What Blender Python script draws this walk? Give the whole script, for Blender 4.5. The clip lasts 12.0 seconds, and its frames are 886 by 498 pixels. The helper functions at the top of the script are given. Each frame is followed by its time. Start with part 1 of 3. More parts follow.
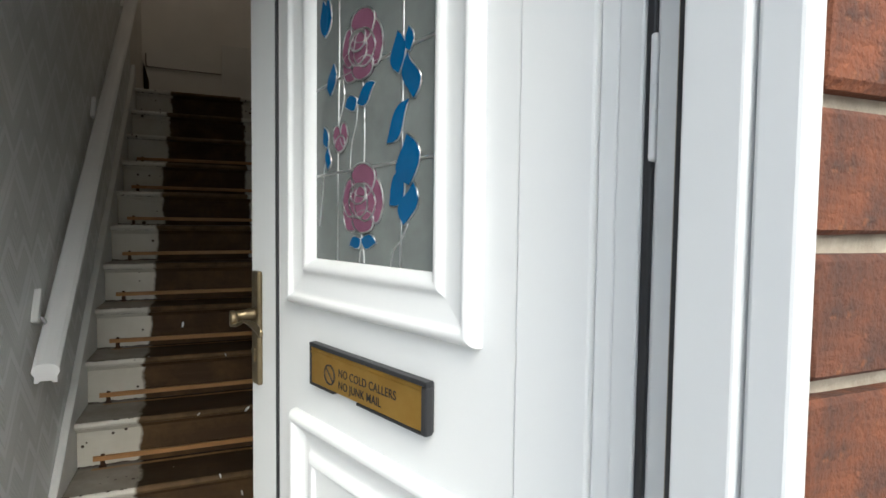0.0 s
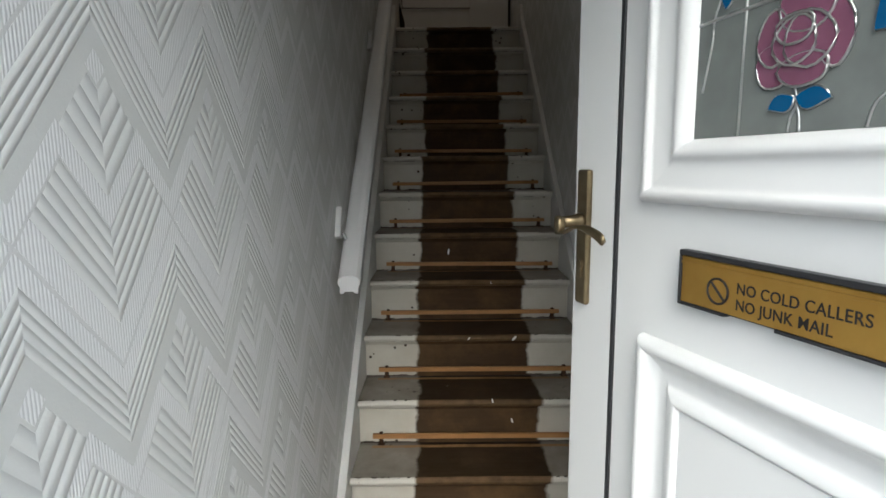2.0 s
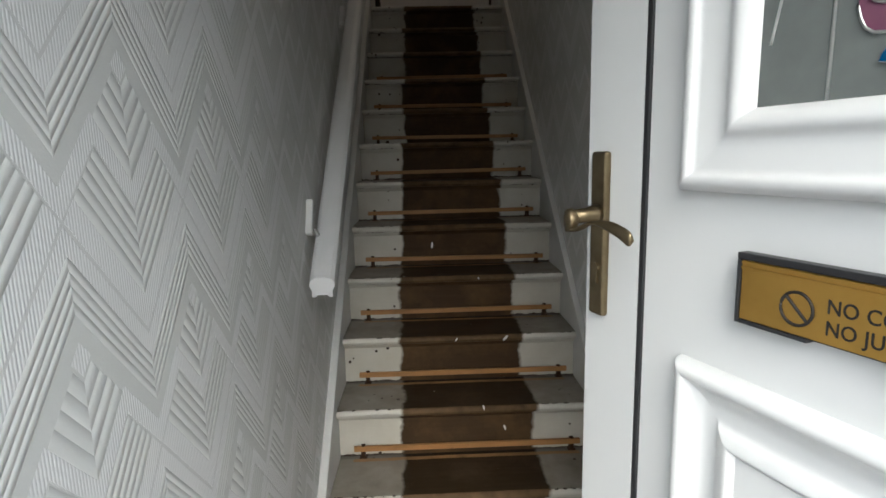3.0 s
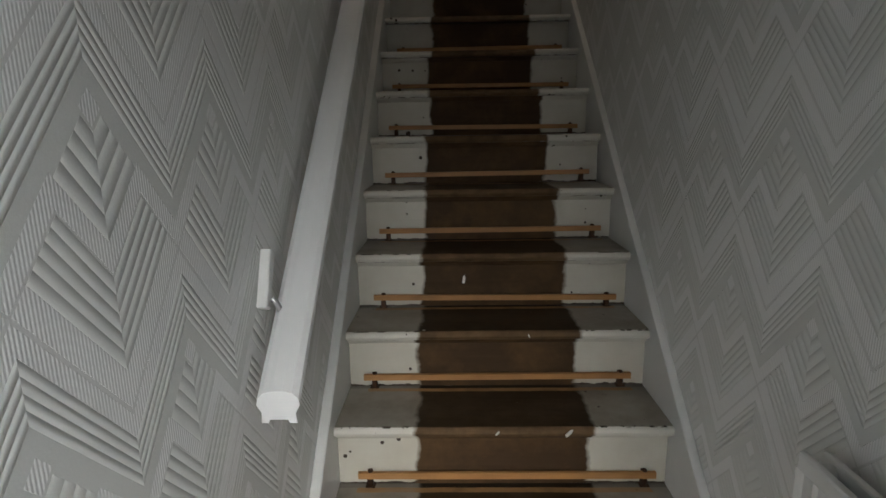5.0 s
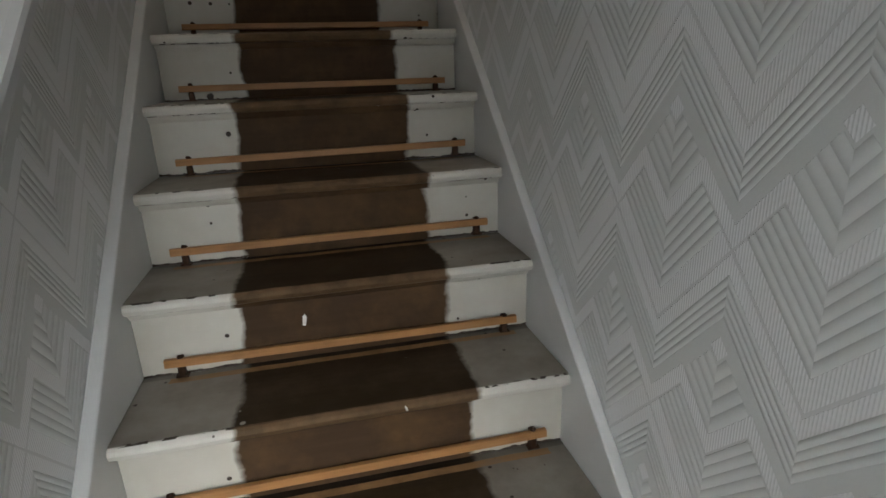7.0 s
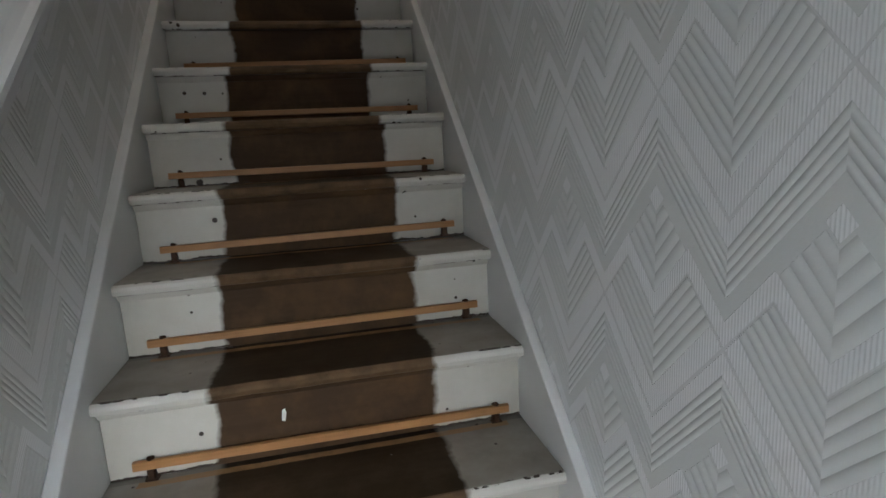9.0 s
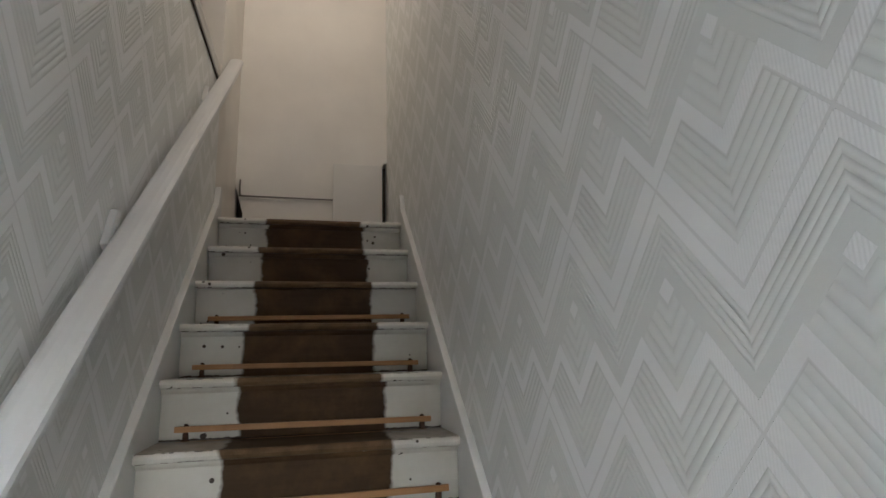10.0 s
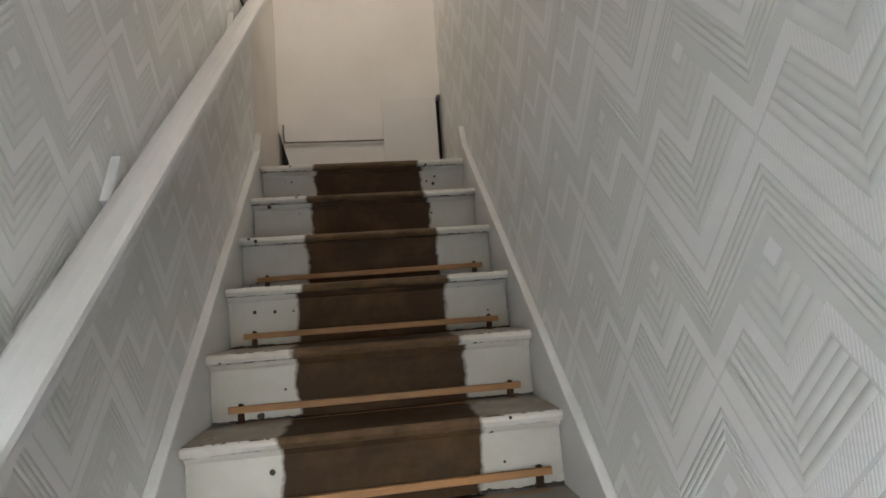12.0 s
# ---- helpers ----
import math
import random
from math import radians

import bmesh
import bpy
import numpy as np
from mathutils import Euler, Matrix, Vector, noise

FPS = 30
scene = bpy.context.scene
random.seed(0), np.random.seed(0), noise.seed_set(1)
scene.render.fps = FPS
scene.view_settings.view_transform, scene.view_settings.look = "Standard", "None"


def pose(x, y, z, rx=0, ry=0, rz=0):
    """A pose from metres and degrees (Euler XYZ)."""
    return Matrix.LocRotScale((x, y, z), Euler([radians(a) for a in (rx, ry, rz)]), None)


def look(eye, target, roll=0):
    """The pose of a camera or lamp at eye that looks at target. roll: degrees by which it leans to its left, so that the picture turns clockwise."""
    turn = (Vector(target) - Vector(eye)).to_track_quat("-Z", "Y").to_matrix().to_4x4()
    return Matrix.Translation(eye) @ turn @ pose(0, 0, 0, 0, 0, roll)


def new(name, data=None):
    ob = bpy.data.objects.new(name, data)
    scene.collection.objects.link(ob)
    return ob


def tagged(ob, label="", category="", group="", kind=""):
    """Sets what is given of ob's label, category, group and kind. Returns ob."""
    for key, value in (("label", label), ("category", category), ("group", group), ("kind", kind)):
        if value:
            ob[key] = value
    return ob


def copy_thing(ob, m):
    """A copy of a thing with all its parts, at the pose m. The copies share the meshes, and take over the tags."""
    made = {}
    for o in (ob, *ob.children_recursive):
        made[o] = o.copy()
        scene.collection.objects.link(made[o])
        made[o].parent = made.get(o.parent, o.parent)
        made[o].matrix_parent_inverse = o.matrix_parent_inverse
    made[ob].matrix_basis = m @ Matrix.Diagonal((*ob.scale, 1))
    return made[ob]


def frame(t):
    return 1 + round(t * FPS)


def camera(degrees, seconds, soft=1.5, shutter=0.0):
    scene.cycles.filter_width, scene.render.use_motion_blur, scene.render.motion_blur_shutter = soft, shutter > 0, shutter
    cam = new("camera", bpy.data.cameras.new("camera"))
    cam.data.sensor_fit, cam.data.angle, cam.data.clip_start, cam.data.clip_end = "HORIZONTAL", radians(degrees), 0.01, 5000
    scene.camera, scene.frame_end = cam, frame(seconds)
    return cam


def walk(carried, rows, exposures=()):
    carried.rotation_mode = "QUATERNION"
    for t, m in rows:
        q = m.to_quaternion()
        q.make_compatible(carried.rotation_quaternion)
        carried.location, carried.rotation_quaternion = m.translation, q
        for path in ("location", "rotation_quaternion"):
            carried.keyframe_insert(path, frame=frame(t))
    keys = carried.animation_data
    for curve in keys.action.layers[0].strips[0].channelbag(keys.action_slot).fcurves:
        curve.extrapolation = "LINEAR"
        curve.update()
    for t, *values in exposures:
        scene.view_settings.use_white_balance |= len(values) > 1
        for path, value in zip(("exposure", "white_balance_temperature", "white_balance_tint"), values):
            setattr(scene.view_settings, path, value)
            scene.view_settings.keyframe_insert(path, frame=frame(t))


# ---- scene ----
cam = camera(77.5, 12.0, soft=1.6)
PATH = [
    (0, (0.504, -2.909, 1.37), (1.271, -1.064, 1.27), 0.7),
    (0.5, (0.45, -2.861, 1.352), (1.003, -0.948, 1.17), 2.5),
    (1, (0.408, -2.826, 1.324), (0.775, -0.882, 1.032), 1.0),
    (1.5, (0.351, -2.788, 1.301), (0.479, -0.812, 1.016), 1.6),
    (2, (0.337, -2.672, 1.268), (0.335, -0.693, 0.975), -0.5),
    (2.5, (0.329, -2.544, 1.273), (0.371, -0.567, 0.973), -1.4),
    (4.3, (0.366, -2.175, 1.212), (0.455, -0.220, 0.780), -1.1),
    (4.4, (0.369, -2.095, 1.233), (0.425, -0.136, 0.812), -2.6),
    (4.5, (0.372, -2.014, 1.254), (0.382, -0.052, 0.865), -3.9),
    (4.7, (0.386, -1.880, 1.318), (0.374, 0.086, 0.946), -2.3),
    (5, (0.332, -1.780, 1.347), (0.289, 0.175, 0.931), -0.9),
    (5.5, (0.314, -1.658, 1.39), (0.455, 0.277, 0.906), -0.8),
    (6, (0.35, -1.478, 1.387), (0.562, 0.432, 0.833), -2.1),
    (6.5, (0.393, -1.273, 1.395), (0.773, 0.596, 0.795), -0.5),
    (8.5, (0.462, -1.105, 1.369), (0.895, 0.744, 0.744), -4.6),
    (9, (0.471, -1.142, 1.419), (0.907, 0.777, 1.044), -3.1),
    (9.2, (0.456, -1.154, 1.443), (0.894, 0.790, 1.244), -2.8),
    (9.5, (0.469, -1.197, 1.490), (0.846, 0.766, 1.431), -2.1),
    (10, (0.460, -1.267, 1.557), (0.917, 0.636, 1.953), -1.5),
    (10.5, (0.471, -1.235, 1.560), (0.931, 0.692, 1.830), -2.9),
    (11, (0.457, -1.107, 1.589), (0.918, 0.785, 2.047), -2.3),
    (11.5, (0.423, -0.978, 1.606), (0.846, 0.969, 1.817), -2.3),
    (12, (0.461, -0.921, 1.609), (0.720, 1.052, 1.811), -4.3),
]
EXPOSURES = [(0, 1.03, 5700, 2), (1.0, 0.85, 5600, 2), (2.5, 0.95, 5600, 3), (4.5, 1.15, 5600, 3), (6.0, 2.05, 5700, 4), (6.5, 2.22, 5600, 4), (8.5, 2.30, 5100, 4), (9.5, 2.85, 5300, 5), (10.5, 3.35, 5350, 5), (12.0, 3.68, 5350, 5)]
walk(cam, [(t, look(eye, target, roll)) for t, eye, target, roll in PATH], EXPOSURES)

# ---- light ----
world = bpy.data.worlds.new("world")
scene.world = world
world.use_nodes = True
wn, wl = world.node_tree.nodes, world.node_tree.links
wn.clear()
sky = wn.new("ShaderNodeTexSky")
sky.sky_type, sky.sun_disc = "NISHITA", False
sky.sun_elevation, sky.sun_rotation = radians(44), radians(183)
sky.air_density, sky.dust_density, sky.ozone_density = 1.0, 8.0, 1.0
wbg, wout = wn.new("ShaderNodeBackground"), wn.new("ShaderNodeOutputWorld")
wbg.inputs["Strength"].default_value = 0.15
wl.new(sky.outputs[0], wbg.inputs[0])
wl.new(wbg.outputs[0], wout.inputs[0])

# overcast: a wide, weak sun from the street side
sun_data = bpy.data.lights.new("sun", "SUN")
sun_data.energy, sun_data.angle, sun_data.color = 1.25, radians(70), (1.0, 0.98, 0.95)
sun = new("sun", sun_data)
sun.matrix_world = look((-0.10, -1.80, 1.70), (0, 0, 0))

# warm lamp above the top of the stairs
up_light = bpy.data.lights.new("stairwell_lamp", "POINT")
up_light.energy, up_light.color, up_light.shadow_soft_size = 2.1, (1.0, 0.74, 0.52), 0.10
new("stairwell_lamp", up_light).matrix_world = pose(0.42, 0.95, 4.45)


# ---- materials ----
class Net:
    """A small builder of material nodes."""

    def __init__(self, name, rough=0.5, metal=0.0):
        self.mat = bpy.data.materials.new(name)
        self.mat.use_nodes = True
        self.t = self.mat.node_tree
        self.b = self.t.nodes["Principled BSDF"]
        self.b.inputs["Roughness"].default_value = rough
        self.b.inputs["Metallic"].default_value = metal
        self.co = self.t.nodes.new("ShaderNodeTexCoord").outputs["Object"]

    def link(self, a, socket):
        if hasattr(a, "is_output"):
            self.t.links.new(a, socket)
        elif isinstance(a, (tuple, list)):
            socket.default_value = (*a, 1.0) if len(a) == 3 and len(socket.default_value) == 4 else a
        else:
            socket.default_value = a

    def m(self, op, a, b=0.0, c=0.0):
        n = self.t.nodes.new("ShaderNodeMath")
        n.operation = op
        for v, s in zip((a, b, c), n.inputs):
            self.link(v, s)
        return n.outputs[0]

    def sep(self, v=None):
        n = self.t.nodes.new("ShaderNodeSeparateXYZ")
        self.link(self.co if v is None else v, n.inputs[0])
        return n.outputs

    def moved(self, scale=(1, 1, 1), place=(0, 0, 0)):
        n = self.t.nodes.new("ShaderNodeMapping")
        self.link(self.co, n.inputs["Vector"])
        n.inputs["Scale"].default_value = scale
        self.link(place, n.inputs["Location"])
        return n.outputs[0]

    def noise(self, scale, detail=4.0, rough=0.55, v=None):
        n = self.t.nodes.new("ShaderNodeTexNoise")
        self.link(self.co if v is None else v, n.inputs["Vector"])
        n.inputs["Scale"].default_value, n.inputs["Detail"].default_value = scale, detail
        n.inputs["Roughness"].default_value = rough
        return n.outputs[0]

    def cells(self, scale, v=None):
        n = self.t.nodes.new("ShaderNodeTexVoronoi")
        self.link(self.co if v is None else v, n.inputs["Vector"])
        n.inputs["Scale"].default_value = scale
        return n.outputs["Distance"]

    def ramp(self, f, *stops, constant=False):
        n = self.t.nodes.new("ShaderNodeValToRGB")
        self.link(f, n.inputs[0])
        r = n.color_ramp
        r.interpolation = "CONSTANT" if constant else "LINEAR"
        while len(r.elements) < len(stops):
            r.elements.new(0.5)
        for e, (at, c) in zip(r.elements, stops):
            e.position = at
            e.color = (c, c, c, 1) if isinstance(c, (int, float)) else (*c, 1)
        return n.outputs[0]

    def mix(self, f, a, b):
        n = self.t.nodes.new("ShaderNodeMix")
        n.data_type = "RGBA"
        self.link(f, n.inputs[0])
        self.link(a, n.inputs[6])
        self.link(b, n.inputs[7])
        return n.outputs[2]

    def random(self):
        return self.t.nodes.new("ShaderNodeObjectInfo").outputs["Random"]

    def done(self, colour, bump=None, depth=0.001, strength=0.6, rough=None):
        self.link(colour, self.b.inputs["Base Color"])
        if rough is not None:
            self.link(rough, self.b.inputs["Roughness"])
        if bump is not None:
            n = self.t.nodes.new("ShaderNodeBump")
            n.inputs["Strength"].default_value, n.inputs["Distance"].default_value = strength, depth
            self.link(bump, n.inputs["Height"])
            self.t.links.new(n.outputs[0], self.b.inputs["Normal"])
        return self.mat


def painted(name, colour, rough=0.4, darkening=0.12, grain=60.0, depth=0.0006):
    """Brushed or sprayed paint with faint dirt and unevenness."""
    n = Net(name, rough)
    dark = tuple(c * (1 - darkening) for c in colour)
    base = n.mix(n.ramp(n.noise(3.0, 5.0), (0.35, 0.0), (0.75, 1.0)), colour, dark)
    return n.done(base, n.noise(grain, 3.0), depth, 0.35, n.ramp(n.noise(9.0), (0.3, rough * 0.96), (0.7, min(1, rough * 1.04))))


WP_P, WP_H = 0.282, 0.632


def wallpaper(name, y0, z0):
    """Embossed vinyl wallpaper. Ribbed zigzags cross at nodes; below each pair of nodes hang nested V ridges,
    a double ribbed V, a band of ridges and a flat band; small diamonds of chevrons fill the gaps. (y0, z0) is a node."""
    n = Net(name, 0.42)
    x, y, z = n.sep()

    def both(a, b):
        return n.m("MULTIPLY", a, b)

    def non(a):
        return n.m("SUBTRACT", 1.0, a)

    def over(a, v):
        return n.m("GREATER_THAN", a, v)

    def under(a, v):
        return n.m("LESS_THAN", a, v)

    def tri(shift):
        """Distance from the nearest column of that phase, 0 to 0.5 of a repeat."""
        p = n.m("FRACT", n.m("ADD", n.m("DIVIDE", n.m("SUBTRACT", y, y0), WP_P), 100.0 + shift))
        return n.m("SUBTRACT", 0.5, n.m("ABSOLUTE", n.m("SUBTRACT", p, 0.5)))

    # widths as shares of the half repeat: legs 2A, ribbed w, upper ribbed a, lower ribbed b, ridges to d, flat to e
    two_a, w, a_up, b_low, d_low, e_low = 0.495, 0.113, 0.155, 0.105, 0.300, 0.392
    warp = n.m("MULTIPLY_ADD", n.noise(5.0, 2.0), 0.012, -0.006)
    zz = n.m("ADD", n.m("DIVIDE", n.m("SUBTRACT", z, z0), WP_H * 0.5), 100.0)
    zz = n.m("ADD", zz, warp)
    near, far = tri(0.0), tri(0.5)

    def layer(v, at_node):
        """One row of the pattern; v is the height above its nodes, at_node the distance from the node column."""
        # c: height above the double V that hangs from the nodes
        c = n.m("ADD", v, n.m("MULTIPLY", at_node, 2 * two_a))
        # lower edge of the M zigzag
        quarter = n.m("SUBTRACT", 0.25, n.m("ABSOLUTE", n.m("SUBTRACT", at_node, 0.25)))
        m = n.m("SUBTRACT", v, n.m("MULTIPLY", quarter, 2 * two_a))
        m_band = both(over(m, 0.0), under(m, w))
        inside = both(both(over(c, 0.0), under(m, 0.0)), under(v, two_a))
        v_rib = both(inside, under(c, a_up))
        v_ridge = both(inside, over(c, a_up))
        low_rib = both(under(c, 0.0), over(c, -b_low))
        low_ridge = both(under(c, -b_low), over(c, -d_low))
        ribbed = n.m("MAXIMUM", m_band, n.m("MAXIMUM", v_rib, low_rib))
        # groove along the joint of the double V and along the edges of the M
        seam = n.m("MAXIMUM", under(n.m("ABSOLUTE", c), 0.012), both(under(n.m("ABSOLUTE", m), 0.009), over(c, 0.0)))
        wave = n.m("ADD", both(v_ridge, n.m("DIVIDE", n.m("SUBTRACT", c, a_up), (two_a - a_up) / 5)),
                   both(low_ridge, n.m("DIVIDE", n.m("ADD", c, d_low), (d_low - b_low) / 4)))
        ridged = n.m("MAXIMUM", v_ridge, low_ridge)
        # diamond under the peak of the ridged band: g runs up from the middle of the M of the row below
        g = n.m("SUBTRACT", n.m("ADD", v, e_low + two_a), n.m("MULTIPLY", at_node, 2 * two_a))
        lower = under(c, -e_low)
        top = both(lower, over(g, two_a * 0.76))
        chev = both(both(lower, under(g, two_a * 0.72)), both(over(g, 0.0), under(c, -e_low - 0.03)))
        ribbed = n.m("MAXIMUM", ribbed, top)
        wave = n.m("ADD", wave, both(chev, n.m("DIVIDE", g, two_a * 0.72 / 4)))
        ridged = n.m("MAXIMUM", ridged, chev)
        return ribbed, ridged, wave, seam

    # rows alternate between the two phases; each row reaches from the top of its M down to the M of the next
    qa = n.m("FRACT", n.m("MULTIPLY", zz, 0.5))
    va = n.m("SUBTRACT", n.m("MULTIPLY", qa, 2.0), 2.0)

    def top_of(at_node):
        quarter = n.m("SUBTRACT", 0.25, n.m("ABSOLUTE", n.m("SUBTRACT", at_node, 0.25)))
        return n.m("ADD", n.m("MULTIPLY", quarter, 2 * two_a), w)

    # heights above the nodes of the three rows that may own the point
    edges = []
    for v_off, at_node in ((0.0, near), (1.0, far), (2.0, near)):
        v = n.m("ADD", va, v_off)
        edges.append((v, at_node, n.m("LESS_THAN", v, top_of(at_node))))
    # the owner is the lowest row whose top lies above the point
    taken = v_sel = n0_sel = None
    for v, at_node, ok in edges[::-1]:
        free = ok if taken is None else both(ok, non(taken))
        v_sel = both(free, v) if v_sel is None else n.m("ADD", v_sel, both(free, v))
        n0_sel = both(free, at_node) if n0_sel is None else n.m("ADD", n0_sel, both(free, at_node))
        taken = ok if taken is None else n.m("MAXIMUM", taken, ok)
    ribbed, ridged, wave, seam = layer(v_sel, n0_sel)
    roll = n.m("SUBTRACT", n.m("FRACT", wave), 0.5)
    roll = n.m("SUBTRACT", 1.0, n.m("POWER", n.m("MULTIPLY", n.m("ABSOLUTE", roll), 2.0), 1.9))
    ribs = n.m("MULTIPLY_ADD", n.m("SINE", n.m("MULTIPLY", y, 2 * math.pi / 0.0049)), 0.085, 0.62)
    height = n.m("ADD", both(ribbed, ribs), both(both(ridged, non(ribbed)), n.m("MULTIPLY_ADD", roll, 0.85, 0.05)))
    height = n.m("ADD", height, both(non(n.m("MAXIMUM", ribbed, ridged)), 0.35))
    height = n.m("MULTIPLY", height, non(n.m("MULTIPLY", seam, 0.9)))
    height = n.m("ADD", height, n.m("MULTIPLY", n.noise(240.0, 2.0), 0.07))
    wear = n.ramp(n.noise(2.2, 6.0), (0.3, 0.0), (0.75, 1.0))
    # sheen of the ribs and highlight on the ridge crests are put into the tone
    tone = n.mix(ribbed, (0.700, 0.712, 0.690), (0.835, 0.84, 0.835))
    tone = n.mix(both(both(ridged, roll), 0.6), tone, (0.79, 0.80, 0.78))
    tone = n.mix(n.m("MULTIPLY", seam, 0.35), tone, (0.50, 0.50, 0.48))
    tone = n.mix(n.m("MULTIPLY", wear, 0.14), tone, (0.54, 0.53, 0.50))
    return n.done(tone, height, 0.0020, 0.85, n.m("SUBTRACT", 0.50, n.m("MULTIPLY", ribbed, 0.10)))


def stair_paint(name, riser):
    """Old paint at the sides, dark-stained bare wood in the middle, with ragged edges, chips, nail marks, dirt lines
    and a painted gap shadow.
    """
    n = Net(name, 0.5)
    x, y, z = n.sep()
    rnd = n.random()
    place = n.t.nodes.new("ShaderNodeCombineXYZ")
    n.link(n.m("MULTIPLY", rnd, 7.0), place.inputs[0])
    n.link(n.m("MULTIPLY", rnd, 3.0), place.inputs[1])
    v = n.moved((1, 1, 1), place.outputs[0])

    def both(a, b):
        return n.m("MULTIPLY", a, b)

    rag = n.m("ADD", n.m("MULTIPLY_ADD", n.noise(9.0, 3.0, 0.55, v), 0.050, -0.025), n.m("MULTIPLY_ADD", n.noise(60.0, 2.0, 0.5, v), 0.010, -0.005))
    lean = n.m("MULTIPLY_ADD", rnd, 0.022, -0.011)
    off = n.m("SUBTRACT", 0.240, n.m("ABSOLUTE", n.m("ADD", n.m("ADD", n.m("SUBTRACT", x, 0.465), rag), lean)))
    stain = n.ramp(n.m("MULTIPLY_ADD", off, 75.0, 0.5), (0.0, 0.0), (1.0, 1.0))
    fine = n.t.nodes.new("ShaderNodeMapping")
    n.link(v, fine.inputs["Vector"])
    fine.inputs["Scale"].default_value = (4.0, 60.0, 60.0)
    grain = n.noise(1.0, 5.0, 0.6, fine.outputs[0])
    blotch = n.noise(6.0, 5.0, 0.65, v)
    if riser:
        wood = n.mix(grain, (0.038, 0.022, 0.012), (0.068, 0.041, 0.022))
        wood = n.mix(n.ramp(blotch, (0.45, 0.0), (0.70, 0.8)), wood, (0.108, 0.063, 0.027))
        cream = n.mix(n.ramp(n.noise(6.0, 5.0, 0.6, v), (0.35, 0.0), (0.75, 1.0)), (0.545, 0.52, 0.455), (0.455, 0.425, 0.355))
    else:
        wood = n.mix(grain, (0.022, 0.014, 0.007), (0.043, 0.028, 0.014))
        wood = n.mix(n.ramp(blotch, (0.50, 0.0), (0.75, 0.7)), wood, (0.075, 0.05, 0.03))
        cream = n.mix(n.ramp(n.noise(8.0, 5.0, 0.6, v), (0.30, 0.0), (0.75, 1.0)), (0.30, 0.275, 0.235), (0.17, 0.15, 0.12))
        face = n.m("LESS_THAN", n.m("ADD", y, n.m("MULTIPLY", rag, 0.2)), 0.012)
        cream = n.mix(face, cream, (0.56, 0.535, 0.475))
        # worn, lighter wood along the nosing
        wood = n.mix(both(n.m("LESS_THAN", y, 0.014), n.ramp(n.noise(20.0, 4.0, 0.6, v), (0.3, 0.35), (0.7, 0.9))), wood, (0.14, 0.088, 0.045))
    chips = n.ramp(n.m("ADD", n.cells(24.0, v), n.m("MULTIPLY", n.noise(9.0, 2.0, 0.5, v), 0.6)), (0.36, 1.0), (0.375, 0.0))
    if riser:
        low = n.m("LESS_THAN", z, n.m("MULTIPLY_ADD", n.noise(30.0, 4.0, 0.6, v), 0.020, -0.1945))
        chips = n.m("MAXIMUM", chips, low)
    else:
        line = both(n.m("LESS_THAN", n.m("ABSOLUTE", n.m("SUBTRACT", y, 0.0115)), 0.0035), n.m("GREATER_THAN", n.noise(38.0, 3.0, 0.6, v), 0.535))
        chips = n.m("MAXIMUM", chips, line)
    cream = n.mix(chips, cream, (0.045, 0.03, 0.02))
    flecks = n.ramp(n.m("ADD", n.cells(14.0, v), n.m("MULTIPLY", n.noise(7.0, 2.0, 0.5, v), 0.4)), (0.185, 1.0), (0.20, 0.0))
    wood = n.mix(n.m("MULTIPLY", flecks, 0.65), wood, (0.50, 0.47, 0.40))
    colour = n.mix(stain, cream, wood)
    if not riser:
        # bare strip along the back of the tread; behind it dirt and painted gap shadow
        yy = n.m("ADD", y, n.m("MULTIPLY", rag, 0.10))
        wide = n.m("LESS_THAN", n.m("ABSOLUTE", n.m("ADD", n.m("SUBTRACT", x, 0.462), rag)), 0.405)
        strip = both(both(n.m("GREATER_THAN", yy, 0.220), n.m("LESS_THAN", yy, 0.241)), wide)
        darkening = both(n.m("GREATER_THAN", yy, 0.2415), n.m("MULTIPLY_ADD", stain, 0.6, 0.3))
        colour = n.mix(darkening, colour, (0.018, 0.012, 0.008))
        colour = n.mix(n.m("MULTIPLY", strip, n.ramp(n.noise(11.0, 4.0, 0.6, v), (0.35, 0.55), (0.55, 1.0))), colour, n.mix(grain, (0.24, 0.135, 0.055), (0.36, 0.215, 0.095)))
    height = n.m("ADD", n.m("MULTIPLY", grain, n.m("MULTIPLY_ADD", stain, 0.3, 0.15)), n.m("MULTIPLY", n.m("SUBTRACT", 1.0, stain), 0.8))
    height = n.m("SUBTRACT", height, n.m("MULTIPLY", chips, n.m("SUBTRACT", 0.5, n.m("MULTIPLY", stain, 0.5))))
    n.link(n.m("MULTIPLY_ADD", stain, -0.22, 0.34), n.b.inputs["Specular IOR Level"])
    return n.done(colour, height, 0.0012, 0.7, n.m("ADD", n.m("MULTIPLY_ADD", n.noise(12.0, 3.0, 0.5, v), 0.3, 0.36), n.m("MULTIPLY", stain, 0.16)))


def grained(name, light, dark, rough=0.45, stretch=(3.0, 70.0, 70.0)):
    n = Net(name, rough)
    g = n.noise(1.0, 5.0, 0.65, n.moved(stretch))
    base = n.mix(n.ramp(g, (0.3, 0.0), (0.7, 1.0)), light, dark)
    base = n.mix(n.ramp(n.noise(7.0, 4.0), (0.5, 0.0), (0.8, 0.6)), base, tuple(c * 0.55 for c in dark))
    return n.done(base, g, 0.0006, 0.5)


